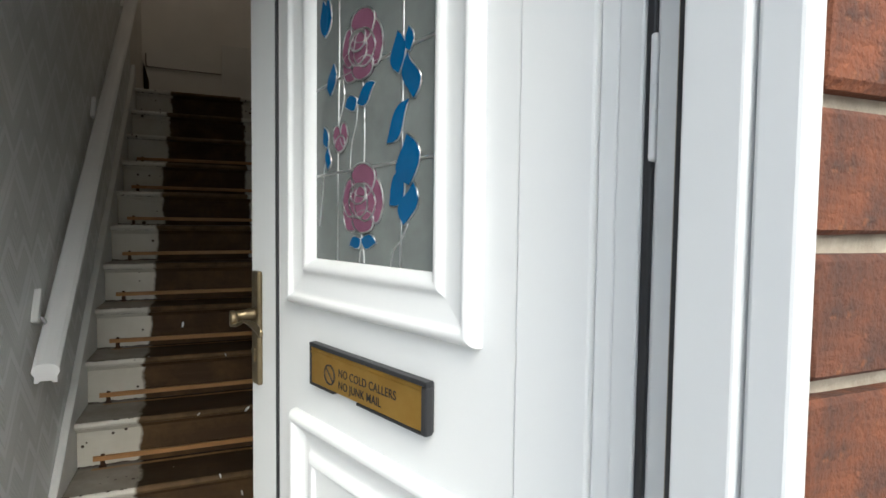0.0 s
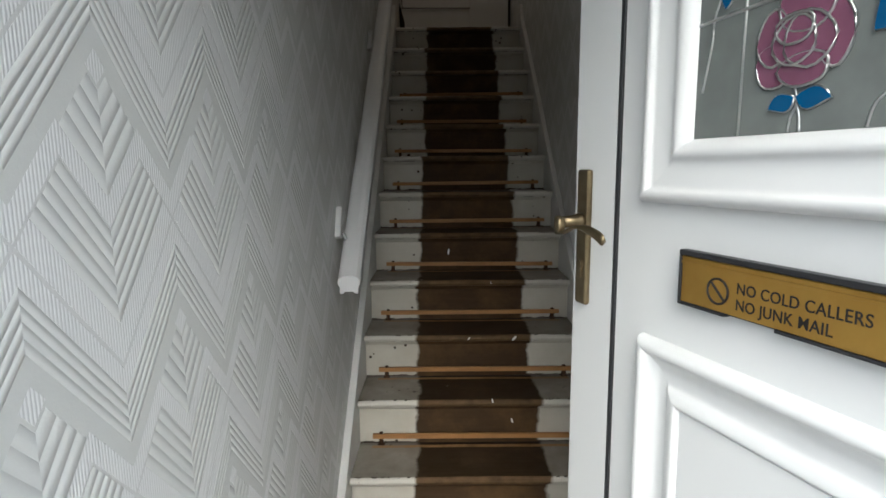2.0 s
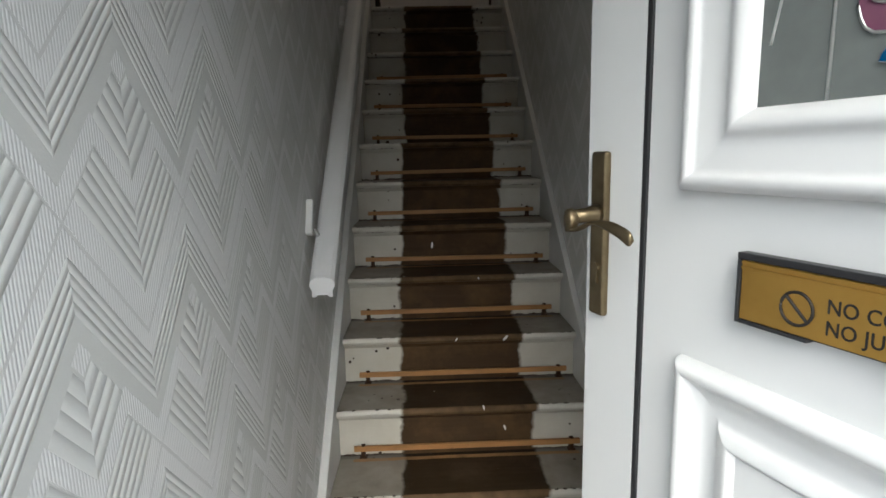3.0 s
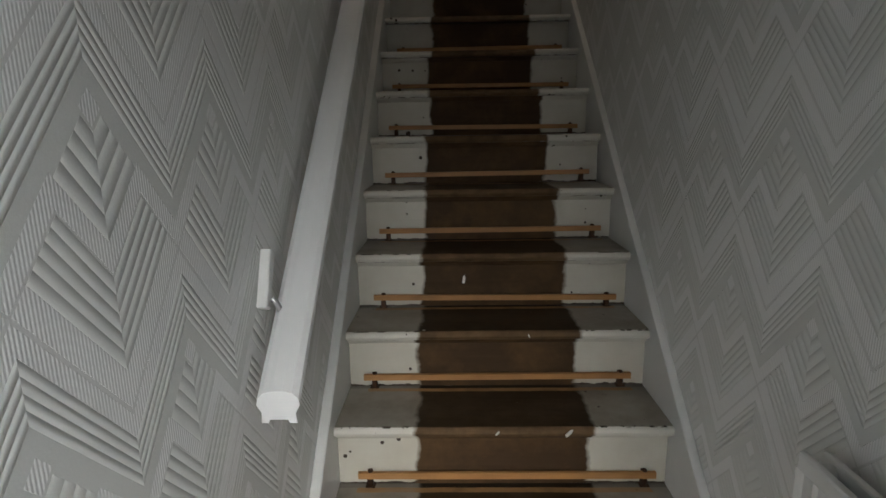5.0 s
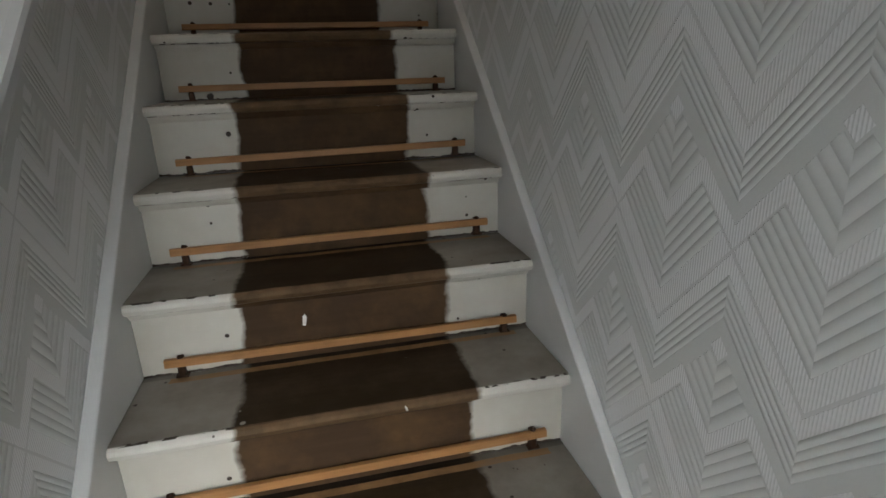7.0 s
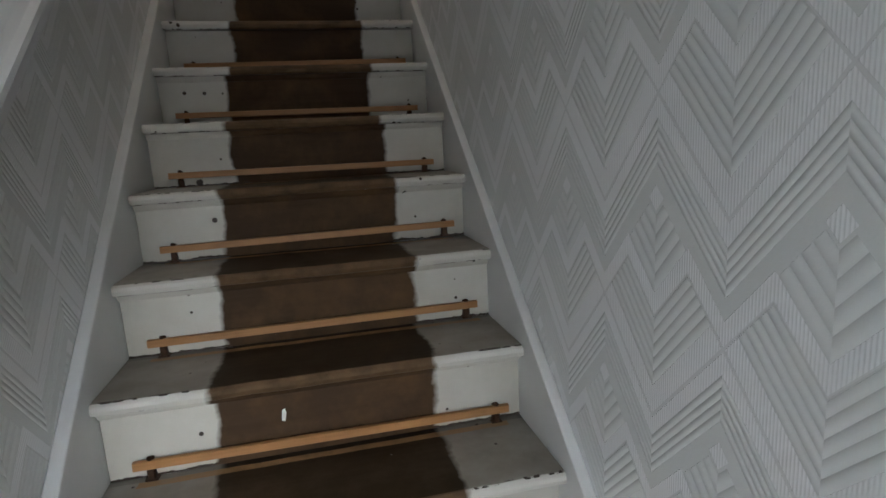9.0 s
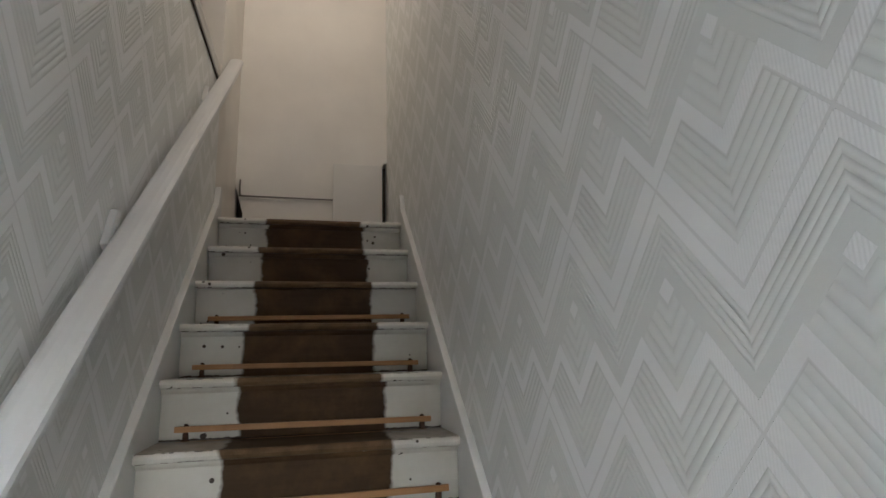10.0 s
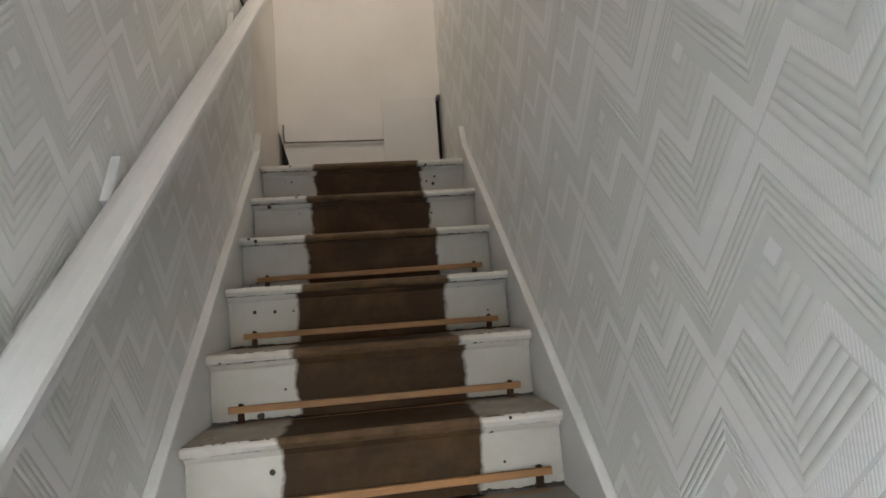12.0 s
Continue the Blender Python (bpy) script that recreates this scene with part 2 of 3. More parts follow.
def metal(name, colour, rough, tarnish):
    n = Net(name, rough, 1.0)
    base = n.mix(n.ramp(n.noise(14.0, 5.0), (0.4, 0.0), (0.7, 1.0)), colour, tarnish)
    return n.done(base, n.noise(160.0, 2.0), 0.0003, 0.3, n.ramp(n.noise(30.0), (0.3, rough * 0.8), (0.7, min(1, rough * 1.4))))


def bricky():
    n = Net("red_brick", 0.85)
    r = n.random()
    base = n.ramp(r, (0.0, (0.105, 0.030, 0.008)), (0.5, (0.150, 0.041, 0.010)), (1.0, (0.070, 0.022, 0.008)))
    base = n.mix(n.ramp(n.noise(16.0, 6.0, 0.65), (0.42, 0.0), (0.62, 0.9)), base, (0.024, 0.011, 0.007))
    base = n.mix(n.ramp(n.noise(70.0, 3.0), (0.62, 0.0), (0.75, 0.5)), base, (0.25, 0.095, 0.035))
    return n.done(base, n.m("ADD", n.noise(45.0, 6.0, 0.7), n.noise(180.0, 3.0)), 0.003, 0.8)


def rough_stone(name, a, b, scale=30.0, depth=0.003):
    n = Net(name, 0.9)
    return n.done(n.mix(n.ramp(n.noise(scale, 6.0, 0.65), (0.3, 0.0), (0.7, 1.0)), a, b), n.noise(scale * 4, 5.0, 0.7), depth, 0.7)


M_PAPER_L = wallpaper("embossed_wallpaper_west", -1.643, 1.203)
M_PAPER_R = wallpaper("embossed_wallpaper_east", -0.316, 1.155)
M_PVC = painted("white_pvc", (0.69, 0.70, 0.70), 0.30, 0.012, 40.0, 0.0002)
M_WHITE = painted("white_gloss_paint", (0.74, 0.74, 0.72), 0.38, 0.10)
M_RAIL = painted("white_rail_paint", (0.71, 0.71, 0.71), 0.35, 0.08)
M_STRING = painted("string_paint", (0.66, 0.66, 0.64), 0.4, 0.14)
M_PLASTER = painted("landing_plaster", (0.74, 0.71, 0.66), 0.7, 0.10, 30.0, 0.001)
M_BOARD = painted("grey_white_board", (0.69, 0.67, 0.63), 0.6, 0.08)
M_CEIL = painted("ceiling_paint", (0.75, 0.74, 0.72), 0.8, 0.08, 30.0)
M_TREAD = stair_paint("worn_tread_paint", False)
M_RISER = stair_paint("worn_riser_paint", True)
M_ROD = grained("pale_varnished_wood", (0.43, 0.225, 0.075), (0.29, 0.137, 0.042), 0.52)
M_BRACKET = metal("rusted_iron", (0.10, 0.06, 0.04), 0.55, (0.05, 0.028, 0.018))
M_BRASS = metal("aged_brass", (0.22, 0.175, 0.105), 0.40, (0.13, 0.10, 0.06))
M_STEEL = metal("steel", (0.6, 0.6, 0.6), 0.3, (0.4, 0.4, 0.4))
M_GOLD = metal("gold_anodised_plate", (0.60, 0.37, 0.09), 0.38, (0.52, 0.31, 0.07))
M_BLACK = painted("black_plastic", (0.018, 0.018, 0.02), 0.4, 0.1)
M_INK = painted("black_print", (0.015, 0.012, 0.01), 0.5, 0.1)
M_LEAD = metal("silver_lead", (0.62, 0.63, 0.62), 0.33, (0.42, 0.43, 0.43))
M_CARPET = rough_stone("hall_floor_boards", (0.10, 0.065, 0.04), (0.055, 0.036, 0.025), 12.0, 0.001)
M_MORTAR = rough_stone("lime_mortar", (0.38, 0.33, 0.26), (0.25, 0.215, 0.17), 60.0)
M_PAVE = rough_stone("pavement_concrete", (0.30, 0.29, 0.27), (0.22, 0.21, 0.20), 8.0)
# near-black fill for added closing parts and the shadow strip under the capping
M_DARK = painted("dark_fill", (0.05, 0.04, 0.03), 0.8, 0.3)
M_PIPE = painted("dull_grey_pipe", (0.20, 0.18, 0.16), 0.5, 0.2)
M_SEAL = painted("grey_sealant", (0.50, 0.50, 0.48), 0.6, 0.2)
M_BRICK = bricky()


def coloured_glass(name, colour, rough=0.25, through_light=0.0):
    n = Net(name, rough)
    n.b.inputs["Transmission Weight"].default_value = through_light
    n.b.inputs["IOR"].default_value = 1.45
    base = n.mix(n.ramp(n.noise(20.0, 3.0), (0.3, 0.0), (0.7, 1.0)), colour, tuple(c * 0.8 for c in colour))
    return n.done(base, n.noise(90.0, 2.0), 0.001, 0.35)


M_GLASS = coloured_glass("obscured_grey_glass", (0.22, 0.24, 0.23), 0.22, 0.25)
M_BLUE = coloured_glass("blue_glass", (0.003, 0.080, 0.21))
M_PINK = coloured_glass("pink_glass", (0.19, 0.075, 0.125))


# ---- builders ----
def part(name, bm, material, parent=None, label="", smooth=False):
    """Links a bmesh as one mesh object."""
    me = bpy.data.meshes.new(name)
    bm.normal_update()
    bm.to_mesh(me)
    bm.free()
    if smooth:
        for f in me.polygons:
            f.use_smooth = True
    me.materials.append(material)
    ob = new(name, me)
    ob.parent = parent
    if label:
        ob["label"] = label
    return ob


def thing(name, label, category, at=None, group="", kind=""):
    ob = new(name)
    ob.empty_display_size = 0.05
    if at is not None:
        ob.matrix_basis = at
    return tagged(ob, label, category, group, kind)


def box(bm, x0, y0, z0, x1, y1, z1, bevel=0.0, segments=2):
    made = bmesh.ops.create_cube(bm, size=1.0)["verts"]
    for v in made:
        v.co = Vector(((x0 + x1) / 2 + v.co.x * (x1 - x0), (y0 + y1) / 2 + v.co.y * (y1 - y0), (z0 + z1) / 2 + v.co.z * (z1 - z0)))
    if bevel:
        edges = {e for v in made for e in v.link_edges}
        bmesh.ops.bevel(bm, geom=list(edges), offset=bevel, segments=segments, profile=0.5, affect="EDGES")
    return bm


def boxed(*a, **k):
    return box(bmesh.new(), *a, **k)


def sweep(bm, outline, stations, closed=True):
    """Joins copies of a closed outline, given at each station by a function of (a, b)."""
    rings = [[bm.verts.new(st(a, b)) for a, b in outline] for st in stations]
    n = len(outline)
    for r0, r1 in zip(rings, rings[1:]):
        for i in range(n):
            bm.faces.new((r0[i], r0[(i + 1) % n], r1[(i + 1) % n], r1[i]))
    if closed:
        bm.faces.new(rings[0][::-1])
        bm.faces.new(rings[-1])
    bmesh.ops.recalc_face_normals(bm, faces=bm.faces)
    return bm


def tube(bm, points, radius, sides=8, flat=1.0):
    """A round or flattened bar along points; radius may be a list."""
    pts = [Vector(p) for p in points]
    radii = radius if isinstance(radius, (list, tuple)) else [radius] * len(pts)
    rings = []
    for i, p in enumerate(pts):
        d = (pts[min(i + 1, len(pts) - 1)] - pts[max(i - 1, 0)]).normalized()
        side = d.cross(Vector((0, 0, 1)))
        side = side.normalized() if side.length > 1e-4 else Vector((1, 0, 0))
        up = side.cross(d).normalized()
        rings.append([bm.verts.new(p + radii[i] * (math.cos(a) * side + flat * math.sin(a) * up)) for a in (2 * math.pi * k / sides for k in range(sides))])
    for r0, r1 in zip(rings, rings[1:]):
        for i in range(sides):
            bm.faces.new((r0[i], r0[(i + 1) % sides], r1[(i + 1) % sides], r1[i]))
    bm.faces.new(rings[0][::-1])
    bm.faces.new(rings[-1])
    return bm


def prism(bm, outline, place, depth):
    """A flat piece: outline of (a, b) put at place(a, b, 0) and place(a, b, depth)."""
    lo = [bm.verts.new(place(a, b, 0.0)) for a, b in outline]
    hi = [bm.verts.new(place(a, b, depth)) for a, b in outline]
    bm.faces.new(lo[::-1])
    bm.faces.new(hi)
    n = len(outline)
    for i in range(n):
        bm.faces.new((lo[i], lo[(i + 1) % n], hi[(i + 1) % n], hi[i]))
    bmesh.ops.recalc_face_normals(bm, faces=bm.faces)
    return bm


def structure(name, bm, material, label, category):
    return tagged(part(name, bm, material), label, category, kind="structure")


# ---- plan ----
RISE, GOING, WIDTH = 0.19, 0.22, 0.91
XL, XR = -0.030, 0.937        # faces of the side walls
Y_FRONT, Y_IN = -2.70, -2.45  # outer and inner face of the front wall
Y_FAR, Z_LAND, Z_TOP = 2.30, 2.28, 4.75
HALL_TOP = 2.75


def nose(k):
    """Front edge of step k (0 is the sixth one up): y and z."""
    return k * GOING, (k + 5) * RISE


# ---- large structure ----
structure("ground", boxed(-400, -800, -0.40, 400, 800, -0.1205), M_PAVE, "grey concrete ground outside the front door", "ground")
structure("floor", boxed(XL - 0.1, Y_FRONT + 0.02, -0.12, XR + 0.1, -0.84, 0.0), M_CARPET, "dark bare hall floor at the foot of the stairs", "floor")

bm = bmesh.new()
box(bm, XL - 0.12, Y_IN, -0.1, XL, 0.30, Z_TOP)
box(bm, XL - 0.12, 0.30, -0.1, XL, 1.60, 3.02)
box(bm, XL - 0.12, 0.30, 4.25, XL, 1.60, Z_TOP)
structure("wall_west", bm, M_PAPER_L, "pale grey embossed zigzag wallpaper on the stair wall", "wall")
structure("wall_west_pier", boxed(XL - 0.12, 1.60, -0.1, XL, Y_FAR + 0.15, Z_TOP), M_PLASTER, "plain off-white pier beside the landing", "wall")
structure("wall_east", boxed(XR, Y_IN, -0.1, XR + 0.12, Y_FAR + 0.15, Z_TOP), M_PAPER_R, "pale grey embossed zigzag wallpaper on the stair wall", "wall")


def flat_y(y):
    return lambda a, b, d: (a, y + d, b)


bm = prism(bmesh.new(), [(XL - 0.10, 2.68), (XL + 0.002, 2.68), (XL + 0.018, 2.62), (XL + 0.050, 2.50), (XL + 0.050, 2.20), (0.905, 2.20), (0.905, 2.86), (0.915, 2.885), (XR + 0.10, 2.90), (XR + 0.10, Z_TOP), (XL - 0.10, Z_TOP)], flat_y(Y_FAR), 0.10)
structure("wall_north", bm, M_PLASTER, "plain off-white plaster wall above the landing", "wall")
# added dark sheet that stands in for the shade inside the wall gaps
structure("void_lining", boxed(XL, Y_FAR + 0.1005, 2.0, XR, Y_FAR + 0.15, 3.1), M_DARK, "dark lining added to blacken the gaps in the landing wall", "wall")
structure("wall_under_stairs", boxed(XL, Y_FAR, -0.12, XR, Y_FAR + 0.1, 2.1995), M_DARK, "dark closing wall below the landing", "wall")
structure("landing_floor", boxed(XL, 1.6415, Z_LAND - 0.14, XR, Y_FAR + 0.1, Z_LAND - 0.003), M_CARPET, "dark bare boards of the small top landing", "floor")

# upstairs passage beside the stairwell
structure("passage_floor", boxed(-1.6, 0.0, 2.12, XL - 0.12, Y_FAR, Z_LAND), M_CARPET, "dark floor of the upstairs passage", "floor")
structure("passage_wall", boxed(-1.72, -0.1, 2.12, -1.6, Y_FAR + 0.1, Z_TOP), M_PLASTER, "plain off-white wall of the upstairs passage", "wall")
structure("passage_wall_south", boxed(-1.6, -0.1, 2.12, XL - 0.12, 0.0, Z_TOP), M_PLASTER, "plain off-white wall of the upstairs passage", "wall")
structure("passage_wall_north", boxed(-1.6, Y_FAR, 2.12, XL - 0.12, Y_FAR + 0.1, Z_TOP), M_PLASTER, "plain off-white wall of the upstairs passage", "wall")
structure("ceiling", boxed(-1.72, -0.9, Z_TOP, XR + 0.12, Y_FAR + 0.15, Z_TOP + 0.1), M_CEIL, "white ceiling above the stairwell", "ceiling")
structure("hall_ceiling", boxed(XL, Y_IN, HALL_TOP, XR, -0.9, HALL_TOP + 0.12), M_CEIL, "white ceiling above the front hall", "ceiling")
structure("stairwell_wall_south", boxed(XL, -1.0, HALL_TOP + 0.12, XR, -0.9, Z_TOP + 0.1), M_CEIL, "plain white wall above the hall ceiling", "wall")

# front wall with the door opening; the brick courses come at the end
OPEN_L, OPEN_R, OPEN_T = -0.03, 0.90, 2.12
bm = bmesh.new()
box(bm, -3.2, Y_FRONT + 0.012, -0.12, OPEN_L - 0.02, Y_IN, 5.2)
box(bm, 0.814, Y_FRONT + 0.012, -0.12, 4.2, -2.60, 5.2)
box(bm, OPEN_R, -2.60, -0.12, 4.2, Y_IN, 5.2)
box(bm, OPEN_L - 0.02, Y_FRONT + 0.012, OPEN_T, 0.814, -2.60, 5.2)
box(bm, OPEN_L - 0.02, -2.60, OPEN_T, OPEN_R, Y_IN, 5.2)
wall_front = structure("wall_front", bm, M_MORTAR, "red brick front wall with pale mortar joints", "wall")
structure("roof_slab", boxed(-3.2, Y_FRONT, 5.2, 4.2, Y_FAR + 0.3, 5.3), M_DARK, "dark flat cover above the house", "roof")

# ---- door frame ----
frame_thing = thing("door_frame", "white plastic front door frame set in the brick opening", "door frame", kind="structure")
bm = bmesh.new()
box(bm, 0.864, -2.597, -0.02, OPEN_R, -2.527, OPEN_T, 0.004)
box(bm, 0.884, -2.527, -0.02, OPEN_R, -2.49, OPEN_T, 0.003)
part("jamb", bm, M_PVC, frame_thing)
bm = bmesh.new()
box(bm, OPEN_L - 0.02, -2.597, -0.02, OPEN_L + 0.04, -2.49, OPEN_T, 0.004)
part("jamb", bm, M_PVC, frame_thing)
part("head", boxed(OPEN_L + 0.041, -2.597, OPEN_T - 0.06, 0.863, -2.49, OPEN_T, 0.004), M_PVC, frame_thing)
part("threshold", boxed(OPEN_L + 0.041, -2.62, -0.118, 0.863, -2.47, 0.035, 0.006), M_PVC, frame_thing)
part("reveal_trim", boxed(0.800, -2.6685, -0.12, 0.8135, -2.6165, OPEN_T, 0.004, segments=3), M_PVC, frame_thing)
part("reveal_trim", boxed(0.802, -2.704, -0.12, 0.8135, -2.6715, OPEN_T, 0.0045, segments=3), M_PVC, frame_thing)
part("gasket", boxed(0.8025, -2.6163, -0.12, 0.8135, -2.6123, OPEN_T), M_BLACK, frame_thing, "black rubber gasket")
part("jamb_back", boxed(0.814, -2.6, -0.02, OPEN_R, -2.5975, OPEN_T), M_PVC, frame_thing)
part("reveal_trim", boxed(OPEN_L - 0.02, -2.704, -0.12, OPEN_L + 0.03, -2.5975, OPEN_T, 0.005, segments=3), M_PVC, frame_thing)
part("sealant_bead", boxed(0.814, -2.7015, -0.12, 0.8205, -2.6885, OPEN_T, 0.002), M_SEAL, frame_thing, "grey sealant bead")

# ---- front door, standing open ----
DU = Vector((0.3282, -0.9446, 0.0))
DN = Vector((-0.9446, -0.3282, 0.0))
D0 = Vector((0.593, -1.698, 0.0))
# door axes: u along the leaf from its lock side, n out of its outer face, z up
DOOR = Matrix(((DU.x, DN.x, 0, D0.x), (DU.y, DN.y, 0, D0.y), (0, 0, 1, 0), (0, 0, 0, 1)))
door = thing("front_door", "white plastic panelled front door standing open, leaded glass", "door", DOOR)
U0, U1, DB, DT = -0.044, 0.856, 0.045, 2.06


def bend(points, n=6):
    """A smooth line through points (Catmull-Rom)."""
    out = []
    pts = [points[0]] + list(points) + [points[-1]]
    for a, b, c, d in zip(pts, pts[1:], pts[2:], pts[3:]):
        for k in range(n):
            t = k / n
            out.append(tuple(0.5 * (2 * q + (r - p) * t + (2 * p - 5 * q + 4 * r - s) * t * t + (3 * q - p - 3 * r + s) * t ** 3) for p, q, r, s in zip(a, b, c, d)))
    out.append(tuple(points[-1]))
    return out


def frame_bm(u0, z0, u1, z1, profile):
    """A mitred moulding round a rectangle; profile of (inset, height). The four sides meet in crisp mitres."""
    bm = bmesh.new()
    line = bend(profile, 4)
    for k in range(4):
        rows = []
        for i, h in line:
            c = ((u0 + i, h, z0 + i), (u1 - i, h, z0 + i), (u1 - i, h, z1 - i), (u0 + i, h, z1 - i))
            rows.append((bm.verts.new(c[k]), bm.verts.new(c[(k + 1) % 4])))
        for (a0, a1), (b0, b1) in zip(rows, rows[1:]):
            bm.faces.new((a0, a1, b1, b0))
    bmesh.ops.recalc_face_normals(bm, faces=bm.faces)
    if sum(f.normal.y for f in bm.faces) < 0:
        bmesh.ops.reverse_faces(bm, faces=bm.faces)
    return bm


bm = bmesh.new()
box(bm, U0, -0.062, DB, 0.076, 0.0, DT, 0.004)
part("stile", bm, M_PVC, door)
bm = bmesh.new()
box(bm, 0.700, -0.062, DB, 0.800, 0.0, DT, 0.004)
box(bm, 0.8005, -0.062, DB, 0.822, -0.006, DT, 0.003)
box(bm, 0.8225, -0.062, DB, U1 - 0.0065, -0.002, DT, 0.003)
part("stile", bm, M_PVC, door)
part("gasket", boxed(U1 - 0.006, -0.058, DB, U1 + 0.003, -0.004, DT, 0.002), M_BLACK, door, "black rubber gasket")
part("gasket", boxed(0.0762, -0.040, DB + 0.1, 0.0843, 0.0015, DT - 0.1, 0.001), M_BLACK, door, "black rubber gasket")
part("rail", boxed(0.0845, -0.062, DB, 0.6995, 0.0, DB + 0.11, 0.004), M_PVC, door)
part("rail", boxed(0.0845, -0.062, DT - 0.11, 0.6995, 0.0, DT, 0.004), M_PVC, door)
GU0, GU1, GZ0, GZ1 = 0.227, 0.556, 1.302, 1.88
bm = bmesh.new()
box(bm, 0.0845, -0.045, DB + 0.1105, 0.6995, -0.003, GZ0 - 0.004)
box(bm, 0.0845, -0.045, GZ0 - 0.004, GU0 - 0.004, -0.003, DT - 0.1105)
box(bm, GU1 + 0.004, -0.045, GZ0 - 0.004, 0.6995, -0.003, DT - 0.1105)
box(bm, GU0 - 0.004, -0.045, GZ1 + 0.004, GU1 + 0.004, -0.003, DT - 0.1105)
part("panel", bm, M_PVC, door)
part("glazing_moulding", frame_bm(0.150, 1.214, 0.646, 1.95, [(0.0, -0.003), (0.002, 0.010), (0.008, 0.017), (0.016, 0.018), (0.022, 0.012), (0.030, 0.010), (0.055, 0.008), (0.066, 0.014), (0.074, 0.014), (0.082, 0.008), (0.088, -0.001)]), M_PVC, door, smooth=True)
part("panel_moulding", frame_bm(0.155, 0.26, 0.652, 1.012, [(0.0, -0.003), (0.002, 0.008), (0.009, 0.016), (0.018, 0.016), (0.026, 0.008), (0.034, 0.003), (0.044, -0.001), (0.060, -0.001), (0.068, 0.006), (0.082, 0.010), (0.090, 0.003), (0.10, 0.003), (0.24, 0.003)]), M_PVC, door, smooth=True)
pane = part("pane", boxed(GU0 - 0.003, -0.014, GZ0 - 0.003, GU1 + 0.003, -0.002, GZ1 + 0.003), M_GLASS, door, "grey obscured glass pane")

GN = -0.0005  # face of the leadwork
ART = 0.012  # the design's shift along the leaf


def lead(points, r=0.0032, sink=0.0):
    bm = bmesh.new()
    tube(bm, [(u + ART, GN - sink, z) for u, z in points], r * 0.68, 6)
    part("lead_line", bm, M_LEAD, pane, "silver lead strip", smooth=True)


def leaf(u, z, length, width, angle, hook=0.25):
    """A blue leaf with a lead edge: pointed at both ends, slightly hooked."""
    a = radians(angle)
    side = []
    for s in (1, -1):
        row = []
        for k in range(9):
            t = k / 8
            w = s * width / 2 * math.sin(math.pi * t ** 0.85) + hook * width * (t - 0.5) * math.sin(math.pi * t) * 1.6
            row.append((w, (t - 0.5) * length))
        side.append(row)
    loop = side[0] + side[1][-2:0:-1]
    loop = [(u + p * math.cos(a) - q * math.sin(a), z + p * math.sin(a) + q * math.cos(a)) for p, q in loop]
    bm = prism(bmesh.new(), loop, lambda x, y, d: (x + ART, GN - 0.001 + d, y), 0.0026 + 0.00025 * (round(abs(u + z) * 1000) % 5))
    part("glass_leaf", bm, M_BLUE, pane, "blue glass leaf")
    lead(loop + loop[:1], 0.0021)


def spear(a, b, width, hook=0.3):
    """A leaf from its tip a to its foot b."""
    leaf((a[0] + b[0]) / 2, (a[1] + b[1]) / 2, math.hypot(a[0] - b[0], a[1] - b[1]), width, math.degrees(math.atan2(b[0] - a[0], a[1] - b[1])), hook)


def petal(u, z, ru, rz, layer, wob):
    loop = [(u + ru * math.cos(b) * (1 + 0.07 * math.sin(3 * b + wob)), z + rz * math.sin(b) * (1 + 0.07 * math.cos(2 * b + wob))) for b in (2 * math.pi * k / 16 for k in range(16))]
    part("glass_petal", prism(bmesh.new(), loop, lambda x, y, d: (x + ART, GN - 0.001 + d, y), 0.0016 + 0.0004 * layer), M_PINK, pane, "pink glass petal")
    bm = bmesh.new()
    tube(bm, [(a + ART, GN + 0.0006 * layer, b) for a, b in loop + loop[:2]], 0.0016, 6)
    part("lead_line", bm, M_LEAD, pane, "silver lead strip", smooth=True)


def rose(u, z, r):
    """A pink rose of overlapping petals, each with a lead edge."""
    for i, (a, b, ru, rz) in enumerate(((-0.55, -0.52, 0.42, 0.46), (0.66, -0.08, 0.34, 0.62), (-0.58, 0.02, 0.38, 0.52), (0.10, -0.66, 0.52, 0.32), (0.08, 0.50, 0.58, 0.50), (0.18, -0.12, 0.52, 0.50), (-0.10, -0.10, 0.46, 0.44), (-0.10, 0.12, 0.40, 0.30))):
        petal(u + a * r, z + b * r, ru * r, rz * r, i, i * 1.7)


# leading: two cross lines, stems, leaves and roses
lead(bend([(0.226, 1.446), (0.30, 1.449), (0.43, 1.453), (0.556, 1.458)]), 0.0036, 0.0012)
lead(bend([(0.226, 1.594), (0.32, 1.604), (0.43, 1.611), (0.556, 1.618)]), 0.0036, 0.0012)
lead([(0.296, 1.303), (0.297, 1.46), (0.300, 1.66), (0.30, 1.88)], 0.0026, 0.0012)
lead([(0.470, 1.303), (0.470, 1.36), (0.472, 1.66), (0.472, 1.88)], 0.0028, 0.0012)
lead(bend([(0.362, 1.303), (0.364, 1.318), (0.370, 1.333), (0.366, 1.355)]), 0.0022, 0.0012)
lead(bend([(0.376, 1.303), (0.374, 1.320), (0.370, 1.333)]), 0.0022, 0.0012)
lead(bend([(0.446, 1.303), (0.452, 1.325), (0.470, 1.342), (0.486, 1.366)]), 0.0024, 0.0012)
lead(bend([(0.334, 1.452), (0.338, 1.49), (0.352, 1.525), (0.356, 1.56)]), 0.0020, 0.0012)
lead(bend([(0.374, 1.456), (0.375, 1.50), (0.374, 1.56), (0.366, 1.595)]), 0.0022, 0.0012)
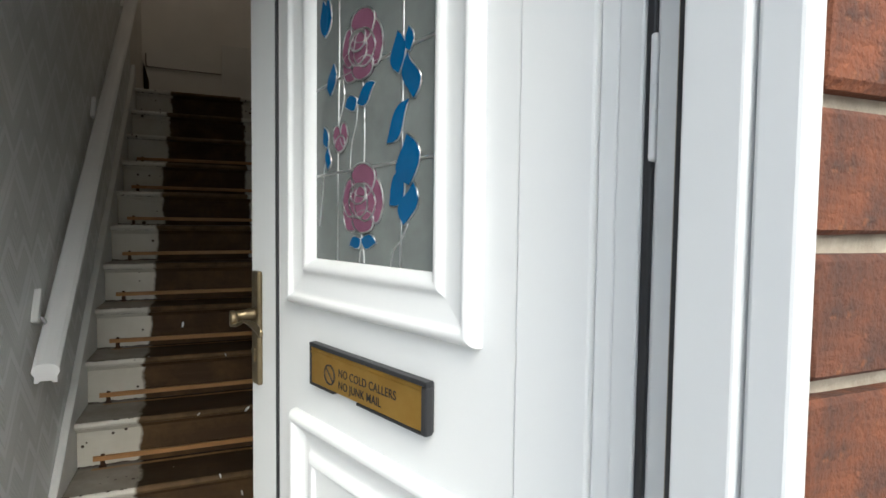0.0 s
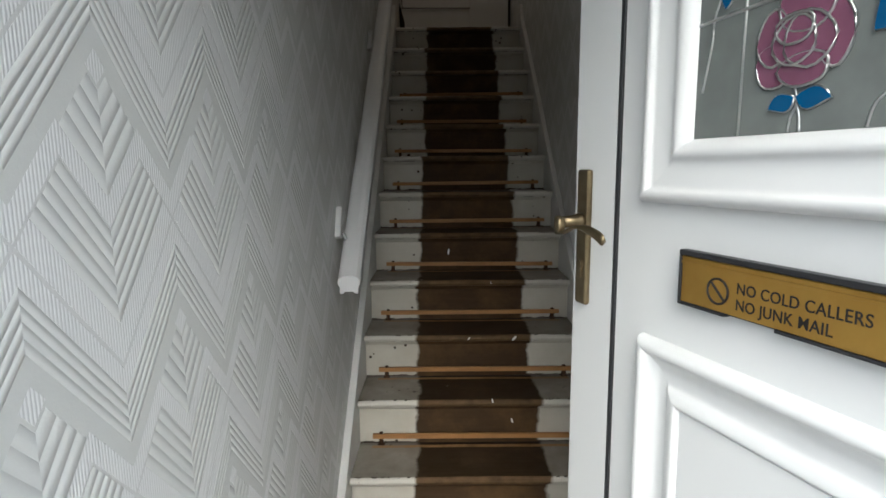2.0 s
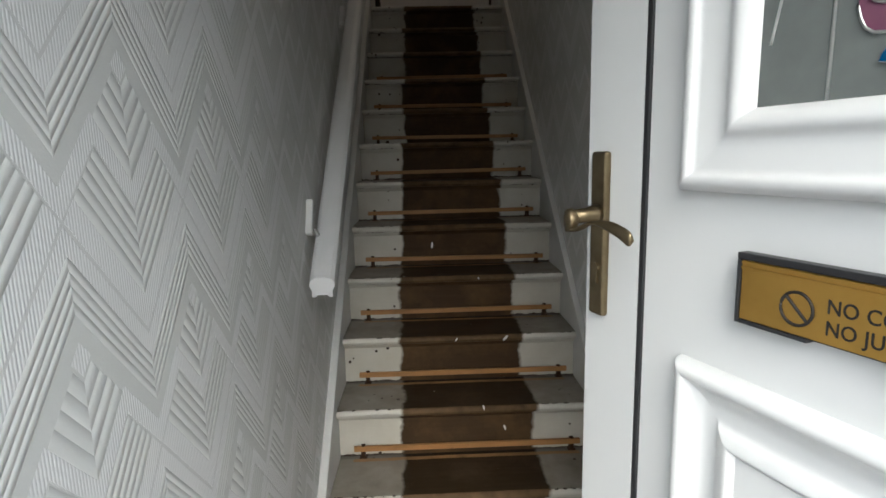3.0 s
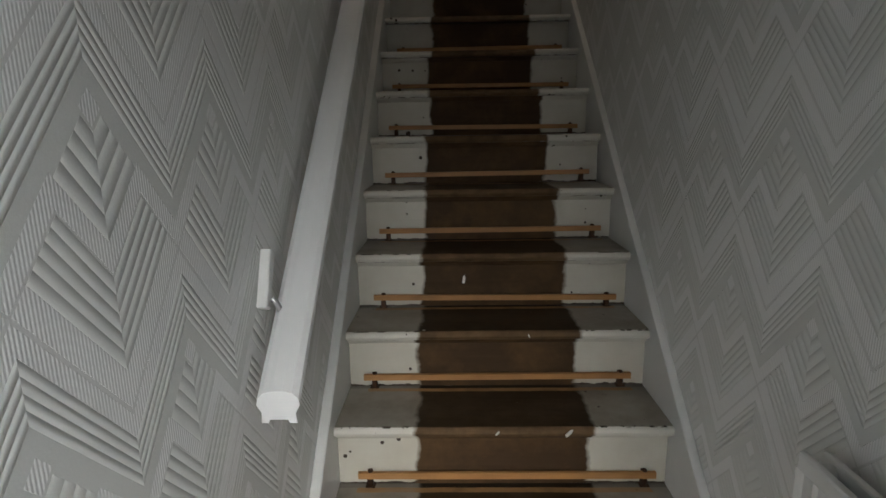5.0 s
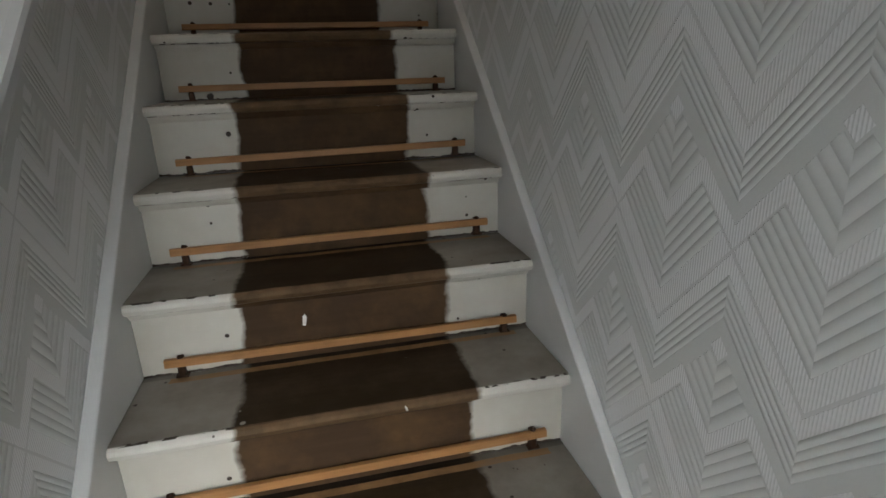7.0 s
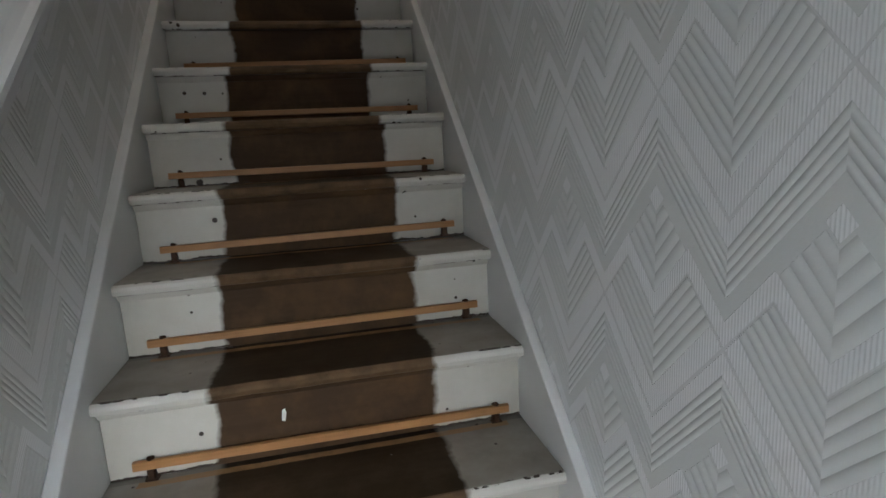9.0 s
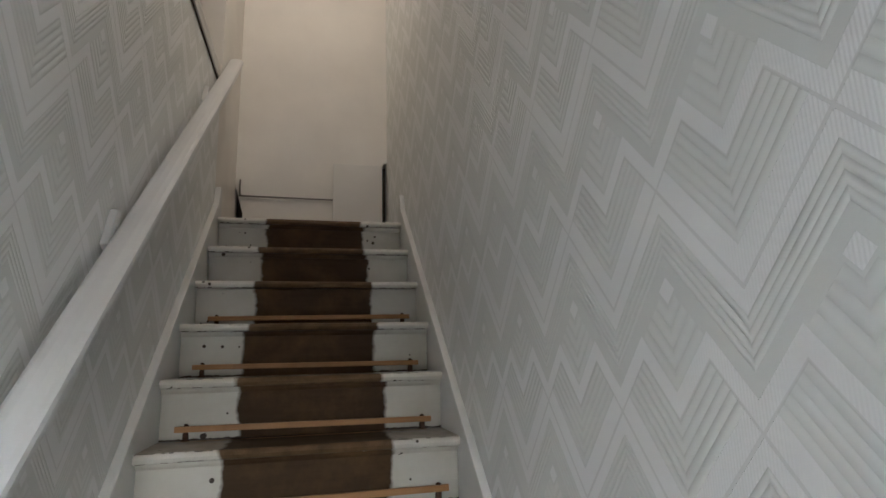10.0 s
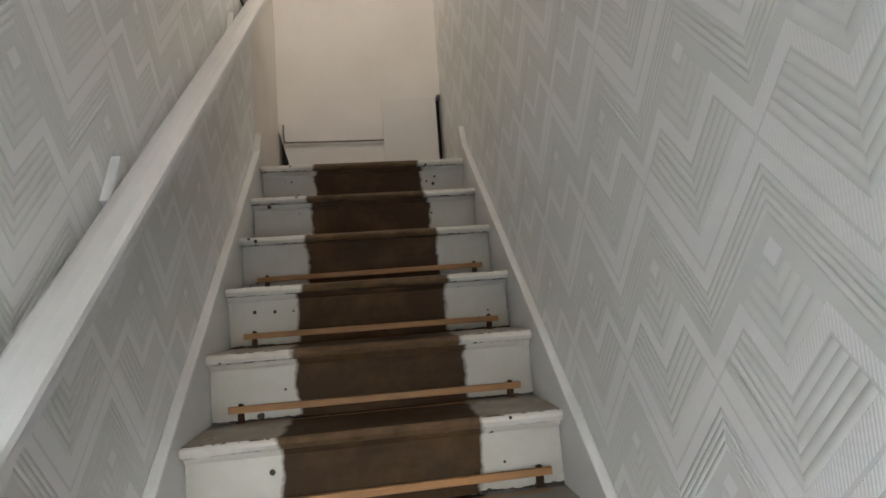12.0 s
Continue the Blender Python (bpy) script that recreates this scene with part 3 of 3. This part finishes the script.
lead(bend([(0.236, 1.36), (0.248, 1.42), (0.250, 1.45), (0.268, 1.492)]), 0.0022, 0.0012)
lead(bend([(0.300, 1.53), (0.316, 1.57), (0.310, 1.60)]), 0.0018, 0.0012)
rose(0.371, 1.405, 0.056)
rose(0.368, 1.642, 0.056)
spear((0.485, 1.492), (0.491, 1.420), 0.052, 0.35)
spear((0.484, 1.444), (0.446, 1.392), 0.034, -0.45)
spear((0.500, 1.424), (0.480, 1.364), 0.036, 0.50)
spear((0.488, 1.540), (0.438, 1.483), 0.028, -0.55)
spear((0.462, 1.640), (0.464, 1.580), 0.034, 0.30)
spear((0.485, 1.604), (0.500, 1.540), 0.034, -0.50)
spear((0.487, 1.640), (0.489, 1.606), 0.020, 0.20)
spear((0.338, 1.329), (0.368, 1.340), 0.020, 0.30)
spear((0.410, 1.335), (0.371, 1.340), 0.022, -0.30)
spear((0.322, 1.552), (0.356, 1.560), 0.026, 0.30)
spear((0.405, 1.578), (0.358, 1.553), 0.026, -0.40)
spear((0.286, 1.628), (0.276, 1.578), 0.024, 0.35)
spear((0.252, 1.740), (0.258, 1.678), 0.024, 0.20)
spear((0.270, 1.742), (0.262, 1.680), 0.024, -0.20)
spear((0.254, 1.528), (0.266, 1.492), 0.018, 0.30)
spear((0.268, 1.492), (0.268, 1.456), 0.016, -0.40)
for k, (du, dz, ru, rz) in enumerate(((-0.010, 0.004, 0.011, 0.020), (0.013, 0.006, 0.011, 0.019), (0.002, -0.008, 0.016, 0.013))):
    petal(0.305 + du, 1.503 + dz, ru, rz, k, k * 2.1)

# letter plate
letter = part("letter_plate", boxed(0.242, -0.002, 1.082, 0.560, 0.010, 1.154, 0.003), M_BLACK, door, "black letter plate surround")
part("flap", boxed(0.2445, 0.0065, 1.0845, 0.549, 0.0125, 1.1475, 0.001), M_GOLD, letter, "gold-coloured letter flap")
bm = bmesh.new()
box(bm, 0.2448, 0.0127, 1.1375, 0.5488, 0.0142, 1.1412, 0.0004)
box(bm, 0.2448, 0.0127, 1.1438, 0.5488, 0.0138, 1.1466, 0.0004)
part("flap_ridge", bm, M_GOLD, letter)
bm = bmesh.new()
box(bm, 0.2402, 0.001, 1.0800, 0.2443, 0.0146, 1.1478, 0.001)
box(bm, 0.2402, 0.001, 1.1480, 0.5612, 0.0152, 1.1555, 0.0015)
box(bm, 0.5496, 0.001, 1.0800, 0.5612, 0.0152, 1.1478, 0.003)
box(bm, 0.2446, 0.001, 1.0800, 0.3200, 0.0142, 1.0842, 0.001)
box(bm, 0.3900, 0.001, 1.0800, 0.5493, 0.0142, 1.0842, 0.001)
part("rim", bm, M_BLACK, letter, "black plastic rim, broken away below")


def words(text, u, z, size, parent):
    cu = bpy.data.curves.new("lettering", "FONT")
    cu.body, cu.size, cu.extrude, cu.space_character = text, size, 0.0003, 1.05
    cu.offset = 0.00015
    tmp = new("lettering_source", cu)
    me = bpy.data.meshes.new_from_object(tmp.evaluated_get(bpy.context.evaluated_depsgraph_get()))
    bpy.data.objects.remove(tmp)
    me.materials.clear()
    me.materials.append(M_INK)
    ob = new("lettering", me)
    ob.parent = parent
    # text x runs along u, text y up, facing out of the leaf
    ob.matrix_basis = Matrix(((0.90, 0, 0, u), (0, 0, 1, 0.0129), (0, 1.0, 0, z), (0, 0, 0, 1)))
    ob["label"] = "black printed words"
    return ob


words("NO COLD CALLERS", 0.335, 1.1135, 0.0190, letter)
words("NO JUNK MAIL", 0.335, 1.0935, 0.0190, letter)
bm = bmesh.new()
ring = [(0.307 + 0.0160 * math.cos(a), 1.1105 + 0.0160 * math.sin(a)) for a in (2 * math.pi * k / 28 for k in range(29))]
tube(bm, [(u, 0.0130, z) for u, z in ring], 0.0016, 6)
tube(bm, [(0.296, 0.0130, 1.121), (0.318, 0.0130, 1.100)], 0.0016, 6)
part("symbol", bm, M_INK, letter, "black no-entry symbol")

# lever handle on its long plate
plate = part("handle_plate", boxed(-0.021, -0.001, 1.022, 0.013, 0.011, 1.262, 0.005, segments=3), M_BRASS, door, "aged brass handle plate")
bm = bmesh.new()
tube(bm, [(-0.004, 0.010, 1.172), (-0.004, 0.018, 1.172), (-0.004, 0.030, 1.172), (-0.004, 0.052, 1.171)], [0.015, 0.0135, 0.0105, 0.010], 14)
part("neck", bm, M_BRASS, plate, smooth=True)
bm = bmesh.new()
# rounded head in front of the neck
tube(bm, [(-0.004, 0.0495, 1.168), (-0.004, 0.052, 1.168), (-0.005, 0.059, 1.167), (-0.006, 0.062, 1.167)], [0.0115, 0.0155, 0.0160, 0.0135], 16)
# flat blade sweeping away from the head
blade = bend([(-0.010, 0.0575, 1.155), (0.014, 0.056, 1.156), (0.036, 0.054, 1.165), (0.055, 0.052, 1.168), (0.076, 0.051, 1.166), (0.100, 0.049, 1.159), (0.116, 0.048, 1.151)], 6)
n_p = len(blade) - 1
rings = []
for i, p in enumerate(blade):
    u = i / n_p
    tall = 0.0060 - 0.0032 * math.sin(math.pi * min(1.0, u / 0.7)) + 0.0042 * max(0.0, (u - 0.5) / 0.5)
    if u > 0.9:
        tall *= math.sqrt(max(0.05, 1.0 - ((u - 0.9) / 0.1) ** 2))
    thick = 0.0036 + 0.0040 * math.sin(math.pi * min(1.0, u / 0.7))
    rings.append([bm.verts.new((p[0] + tall * math.sin(w) * 0.25, p[1] + thick * math.cos(w), p[2] + tall * math.sin(w))) for w in [2 * math.pi * j / 12 for j in range(12)]])
for r0, r1 in zip(rings, rings[1:]):
    for j in range(12):
        bm.faces.new((r0[j], r0[(j + 1) % 12], r1[(j + 1) % 12], r1[j]))
bm.faces.new(rings[0])
bm.faces.new(rings[-1][::-1])
bmesh.ops.recalc_face_normals(bm, faces=bm.faces)
part("lever", bm, M_BRASS, plate, smooth=True)
bm = bmesh.new()
tube(bm, [(-0.004, 0.010, 1.094), (-0.004, 0.0145, 1.094)], 0.0085, 14)
box(bm, -0.0085, 0.010, 1.070, 0.0005, 0.0140, 1.094, 0.001)
part("lock_cylinder", bm, M_BRASS, plate, "dull brass lock cylinder")
# hinge
for z in (0.35, 1.485, 1.88):
    bm = bmesh.new()
    box(bm, 0.858, -0.014, z - 0.058, 0.8655, 0.004, z + 0.058, 0.003)
    box(bm, 0.862, -0.010, z - 0.012, 0.8665, 0.0055, z + 0.012, 0.002)
    part("hinge", bm, M_PVC, door, "white hinge block")

# ---- staircase ----
stairs = thing("staircase", "steep wooden stairs, white painted sides, dark stained middle", "staircase")
prof = [(0.0, -0.014), (0.003, -0.006), (0.009, -0.001), (0.016, 0.0), (0.255, 0.0), (0.255, -0.028), (0.012, -0.028), (0.004, -0.024)]
bead = [(0.030, -0.0285), (0.046, -0.0285), (0.046, -0.046), (0.040, -0.046), (0.034, -0.038)]
for k in range(-4, 8):
    y, z = nose(k)
    last = k == 7
    bm = bmesh.new()
    outline = [(a if a < 0.1 else (0.10 if last else 0.262), b) for a, b in prof]
    xs = [0.001] + [WIDTH * j / 12 for j in range(1, 12)] + [WIDTH - 0.001]
    jit = random.Random(70 + k)
    lift = [jit.uniform(-0.0012, 0.0012) for _ in xs]
    sweep(bm, outline, [lambda a, b, X=X, L=L: (X, a + L, b + L * 0.6) for X, L in zip(xs, lift)])
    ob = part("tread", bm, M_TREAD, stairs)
    ob.location = (0, y, z)
    bm = boxed(0.001, 0.0, -RISE + (0.0003 if k > -4 else 0.0), WIDTH - 0.001, 0.016, -0.0285)
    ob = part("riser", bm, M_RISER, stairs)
    ob.location = (0, y + 0.040, z)
    if k != 5:
        bm = bmesh.new()
        sweep(bm, bead, [lambda a, b, X=X: (X, a - 0.040, b) for X in (0.001, WIDTH - 0.001)])
        ob = part("nosing_bead", bm, M_RISER, stairs)
        ob.location = (0, y + 0.034, z)

SL = RISE / GOING


def pitch_z(y):
    return 5 * RISE + SL * y


for name, x0, x1 in (("string", XL + 0.001, -0.0005), ("string", WIDTH + 0.0005, XR - 0.001)):
    out = [(-1.11, 0.0), (-1.11, 0.14), (-1.00, pitch_z(-1.00) + 0.055), (1.56, pitch_z(1.56) + 0.055), (1.60, Z_LAND + 0.17), (1.64, Z_LAND + 0.15), (1.64, Z_LAND - 0.30), (1.45, Z_LAND - 0.42), (-0.55, 0.0)]
    bm = prism(bmesh.new(), out, lambda a, b, d, X=x0, W=x1 - x0: (X + d / 0.03 * W, a, b), 0.03)
    bmesh.ops.bevel(bm, geom=[e for e in bm.edges if abs(e.verts[0].co.x - e.verts[1].co.x) < 1e-4], offset=0.004, segments=2, profile=0.5, affect="EDGES")
    part(name, bm, M_STRING, stairs, "white painted stair string")

# skirtings of the hall
for x0, x1 in ((XL + 0.001, XL + 0.018), (XR - 0.018, XR - 0.001)):
    structure("baseboard", boxed(x0, Y_IN, 0.0, x1, -1.111, 0.14, 0.004), M_STRING, "white painted skirting board", "skirting")

# stair rods
rod = thing("stair_rod", "varnished pale wooden stair rod with rusted end brackets", "stair rod", pose(0, 0, 0), "stair rods")
bm = sweep(bmesh.new(), [(-0.0055, -0.0092), (0.005, -0.0092), (0.006, -0.008), (0.006, 0.008), (0.005, 0.0092), (-0.005, 0.0092), (-0.0065, 0.0078), (-0.0068, -0.0078)], [lambda a, b, X=X: (X, a, b) for X in (0.052, 0.054, 0.25, 0.46, 0.67, 0.870, 0.872)])
part("bar", bm, M_ROD, rod)
for x in (0.084, 0.842):
    bm = bmesh.new()
    # a worn clip below the bar, a low lug on the riser and a bent tab over the top
    box(bm, x - 0.009, -0.0035, -0.036, x + 0.008, 0.0145, -0.0092, 0.003, 1)
    box(bm, x - 0.013, -0.006, -0.0362, x + 0.014, 0.0148, -0.0315, 0.0012, 1)
    box(bm, x - 0.0065, 0.0062, -0.010, x + 0.0075, 0.0148, 0.0135, 0.002, 1)
    tube(bm, [(x, 0.004, 0.0085), (x + 0.001, 0.004, 0.0125), (x + 0.001, 0.005, 0.0150)], [0.0075, 0.0065, 0.003], 8)
    rust = random.Random(31)
    for v in bm.verts:
        v.co += Vector((rust.uniform(-0.0012, 0.0012), rust.uniform(-0.0008, 0.0004), rust.uniform(-0.001, 0.001) if v.co.z > -0.03 else 0.0))
    part("bracket", bm, M_BRACKET, rod, "rusted iron bracket")
tilt = random.Random(5)
for k in range(-4, 5):
    y, z = nose(k)
    m = pose(tilt.uniform(-0.006, 0.006), y + GOING + 0.0245, z + 0.0365, 0, tilt.uniform(-0.35, 0.35), tilt.uniform(-0.25, 0.25))
    if k == -4:
        rod.matrix_basis = m
    else:
        copy_thing(rod, m)

# flakes of plaster lying on the stained wood
flake = thing("paint_flake", "small white paint flake stuck on a stained riser", "paint flake", pose(0.361, 0.0395, 0.853))
part("chip", prism(bmesh.new(), [(-0.005, -0.012), (0.002, -0.014), (0.006, 0.004), (0.003, 0.015), (-0.003, 0.010)], lambda a, b, d: (a, -d, b), 0.003), M_WHITE, flake)
for x, k, dz, s in ((0.60, -4, 0.09, 0.7), (0.52, -3, 0.0, 0.6), (0.63, -2, -0.012, 0.9), (0.44, -2, -0.012, 0.5), (0.55, -1, -0.012, 0.4)):
    y, z = nose(k)
    c = copy_thing(flake, pose(x, y + (GOING + 0.0395 if dz > 0.02 else -0.0005), z + dz, 0, random.Random(k).uniform(-40, 40), 0))
    c.scale = (s, 1, s)

# ---- hand rail ----
rail = thing("handrail", "white painted moulded wooden handrail on wall brackets", "handrail")
RY0, RY1 = -0.930, 1.66
RX = 0.031


def rail_z(y):
    return 1.714 + 0.879 * y


outline = [(0.033, 0.004), (0.031, 0.018), (0.022, 0.029), (0.008, 0.033), (-0.008, 0.033), (-0.022, 0.029), (-0.031, 0.018), (-0.033, 0.004), (-0.029, -0.006), (-0.026, -0.012), (-0.027, -0.034), (-0.016, -0.034), (-0.014, -0.027), (0.014, -0.027), (0.016, -0.034), (0.027, -0.034), (0.026, -0.012), (0.029, -0.006)]
bm = sweep(bmesh.new(), outline, [lambda a, b, Y=Y: (RX + a * 1.12, Y, rail_z(Y) + b * 0.86) for Y in (RY0, RY0 + 0.01, 0.0, 0.8, RY1 - 0.01, RY1)])
part("rail", bm, M_RAIL, rail)
for y, z in ((-0.800, 1.080), (0.180, 1.885), (1.170, 2.735)):
    # the block leans with the stairs
    lean = Matrix.Translation((0, y, z)) @ Matrix.Rotation(radians(-26), 4, "X")
    bm = boxed(XL + 0.001, -0.013, -0.050, XL + 0.021, 0.013, 0.060, 0.003)
    bm.transform(lean)
    br = part("wall_block", bm, M_WHITE, rail, "white painted wall block")
    bm = bmesh.new()
    ya = y - 0.004
    tube(bm, bend([(XL + 0.020, ya, z - 0.030), (XL + 0.034, ya, z - 0.050), (RX - 0.012, ya, rail_z(ya) - 0.050), (RX, ya, rail_z(ya) - 0.024)], 5), 0.006, 8)
    part("arm", bm, M_STEEL, br, "bare metal bracket arm", smooth=True)

# ---- parapet capping and landing details ----
cap = thing("parapet_capping", "grey painted capping board on the stairwell parapet", "capping board", kind="structure")
part("board", boxed(XL - 0.125, 0.301, 3.024, XL + 0.012, 1.599, 3.05, 0.004), M_BOARD, cap)
part("fascia", boxed(XL + 0.0005, 0.305, 2.984, XL + 0.011, 1.585, 3.0235, 0.003), M_BOARD, cap, "worn grey edge strip")
# shadow under the capping, built as a thin dark strip
part("shadow_batten", boxed(XL + 0.0005, 0.305, 2.972, XL + 0.006, 1.57, 2.9835, 0.001), M_DARK, cap, "dark strip for the shadow below the capping")
pipe = thing("pipe", "thin grey pipe running low along the landing wall", "pipe")
bm = bmesh.new()
tube(bm, bend([(0.000, Y_FAR - 0.012, 2.72), (0.000, Y_FAR - 0.014, 2.645), (0.008, Y_FAR - 0.014, 2.618), (0.05, Y_FAR - 0.014, 2.613), (0.585, Y_FAR - 0.014, 2.609)], 5), 0.0055, 8)
part("tube", bm, M_PIPE, pipe, smooth=True)
board = thing("wall_board", "grey-white board fixed low on the landing wall", "board")
part("sheet", boxed(0.578, Y_FAR - 0.020, Z_LAND, 0.903, Y_FAR - 0.001, 2.860, 0.003), M_BOARD, board)

# ---- radiator behind the door ----
radiator = thing("radiator", "white panel radiator on the wall behind the door", "radiator")
RA, RB, RZ0, RZ1 = -1.95, -0.99, 0.18, 0.852
FRONT, BACK = 0.866, 0.902  # faces of the two panels
n_ribs = int((RB - RA) / 0.034)


def ribbed_panel(x, depth):
    """A pressed panel with upright flutes and a rolled top edge."""
    rib = []
    for i in range(n_ribs):
        y = RA + i * 0.034
        rib += [(y, x), (y + 0.018, x), (y + 0.022, x + 0.006), (y + 0.030, x + 0.006)]
    rib += [(RB, x), (RB, x + depth), (RA, x + depth)]
    bm = sweep(bmesh.new(), rib, [lambda a, b, Z=Z: (b, a, Z) for Z in (RZ0 + 0.03, RZ1 - 0.03)])
    box(bm, x - 0.001, RA, RZ1 - 0.032, x + depth, RB, RZ1, 0.005)
    box(bm, x - 0.001, RA, RZ0, x + depth, RB, RZ0 + 0.032, 0.005)
    return bm


part("front_panel", ribbed_panel(FRONT, 0.013), M_WHITE, radiator)
part("back_panel", ribbed_panel(BACK, 0.012), M_WHITE, radiator)
for z in (RZ0 + 0.018, RZ1 - 0.022):
    for y in (RA + 0.03, RB - 0.03):
        bm = bmesh.new()
        tube(bm, [(FRONT + 0.012, y, z), (BACK + 0.001, y, z)], 0.014, 12)
        part("link_pipe", bm, M_WHITE, radiator, smooth=True)
for y in (RA + 0.15, RB - 0.15):
    part("wall_bracket", boxed(BACK + 0.0122, y - 0.02, RZ0 + 0.1, XR - 0.0005, y + 0.02, RZ1 - 0.1), M_WHITE, radiator)
for y in (RA + 0.03, RB - 0.03):
    bm = bmesh.new()
    tube(bm, [(BACK + 0.006, y, RZ0 + 0.002), (BACK + 0.006, y, 0.0)], 0.0075, 10)
    part("feed_pipe", bm, M_WHITE, radiator, smooth=True)

# ---- bricks of the front wall ----
BL, BH, JOINT = 0.225, 0.0735, 0.012
shapes = {}


def brick_mesh(length, variant):
    key = (round(length, 3), variant)
    if key not in shapes:
        r = random.Random(variant)
        bm = boxed(0, 0, 0, length, 0.05, BH, 0.0035, segments=1)
        for v in bm.verts:
            v.co += Vector((r.uniform(-0.0018, 0.0018), r.uniform(-0.0015, 0.0012), r.uniform(-0.002, 0.002)))
        me = bpy.data.meshes.new("brick")
        bm.to_mesh(me)
        bm.free()
        me.materials.append(M_BRICK)
        shapes[key] = me
    return shapes[key]


far = bmesh.new()
pick = random.Random(9)
course = 0
z = -0.0887
while z < 5.1:
    for x_start, x_end in ((0.821, 4.1),) if z < OPEN_T else ((-3.1, 4.1),):
        x = x_start
        first = True
        while x < x_end - 0.06:
            length = (BL if (course % 2 == 0) else 0.107) if first else BL
            first = False
            length = min(length, x_end - x)
            near = x < 1.75 and 0.55 < z < 2.1 and x_start > 0
            if near:
                ob = new("brick", brick_mesh(length, pick.randrange(4)))
                ob.parent = wall_front
                ob.location = (x, Y_FRONT + pick.uniform(-0.002, 0.002), z)
            else:
                box(far, x, Y_FRONT, z, x + length, Y_FRONT + 0.05, z + BH)
            x += length + JOINT
    if z < OPEN_T:
        x = OPEN_L - 0.02 - 0.004
        first = True
        while x > -3.1:
            length = (BL if (course % 2 == 0) else 0.107) if first else BL
            first = False
            box(far, x - length, Y_FRONT, z, x, Y_FRONT + 0.05, z + BH)
            x -= length + JOINT
    z += BH + JOINT
    course += 1
tagged(part("brick_field", far, M_BRICK, wall_front, "red bricks further along the wall"), kind="stuff")
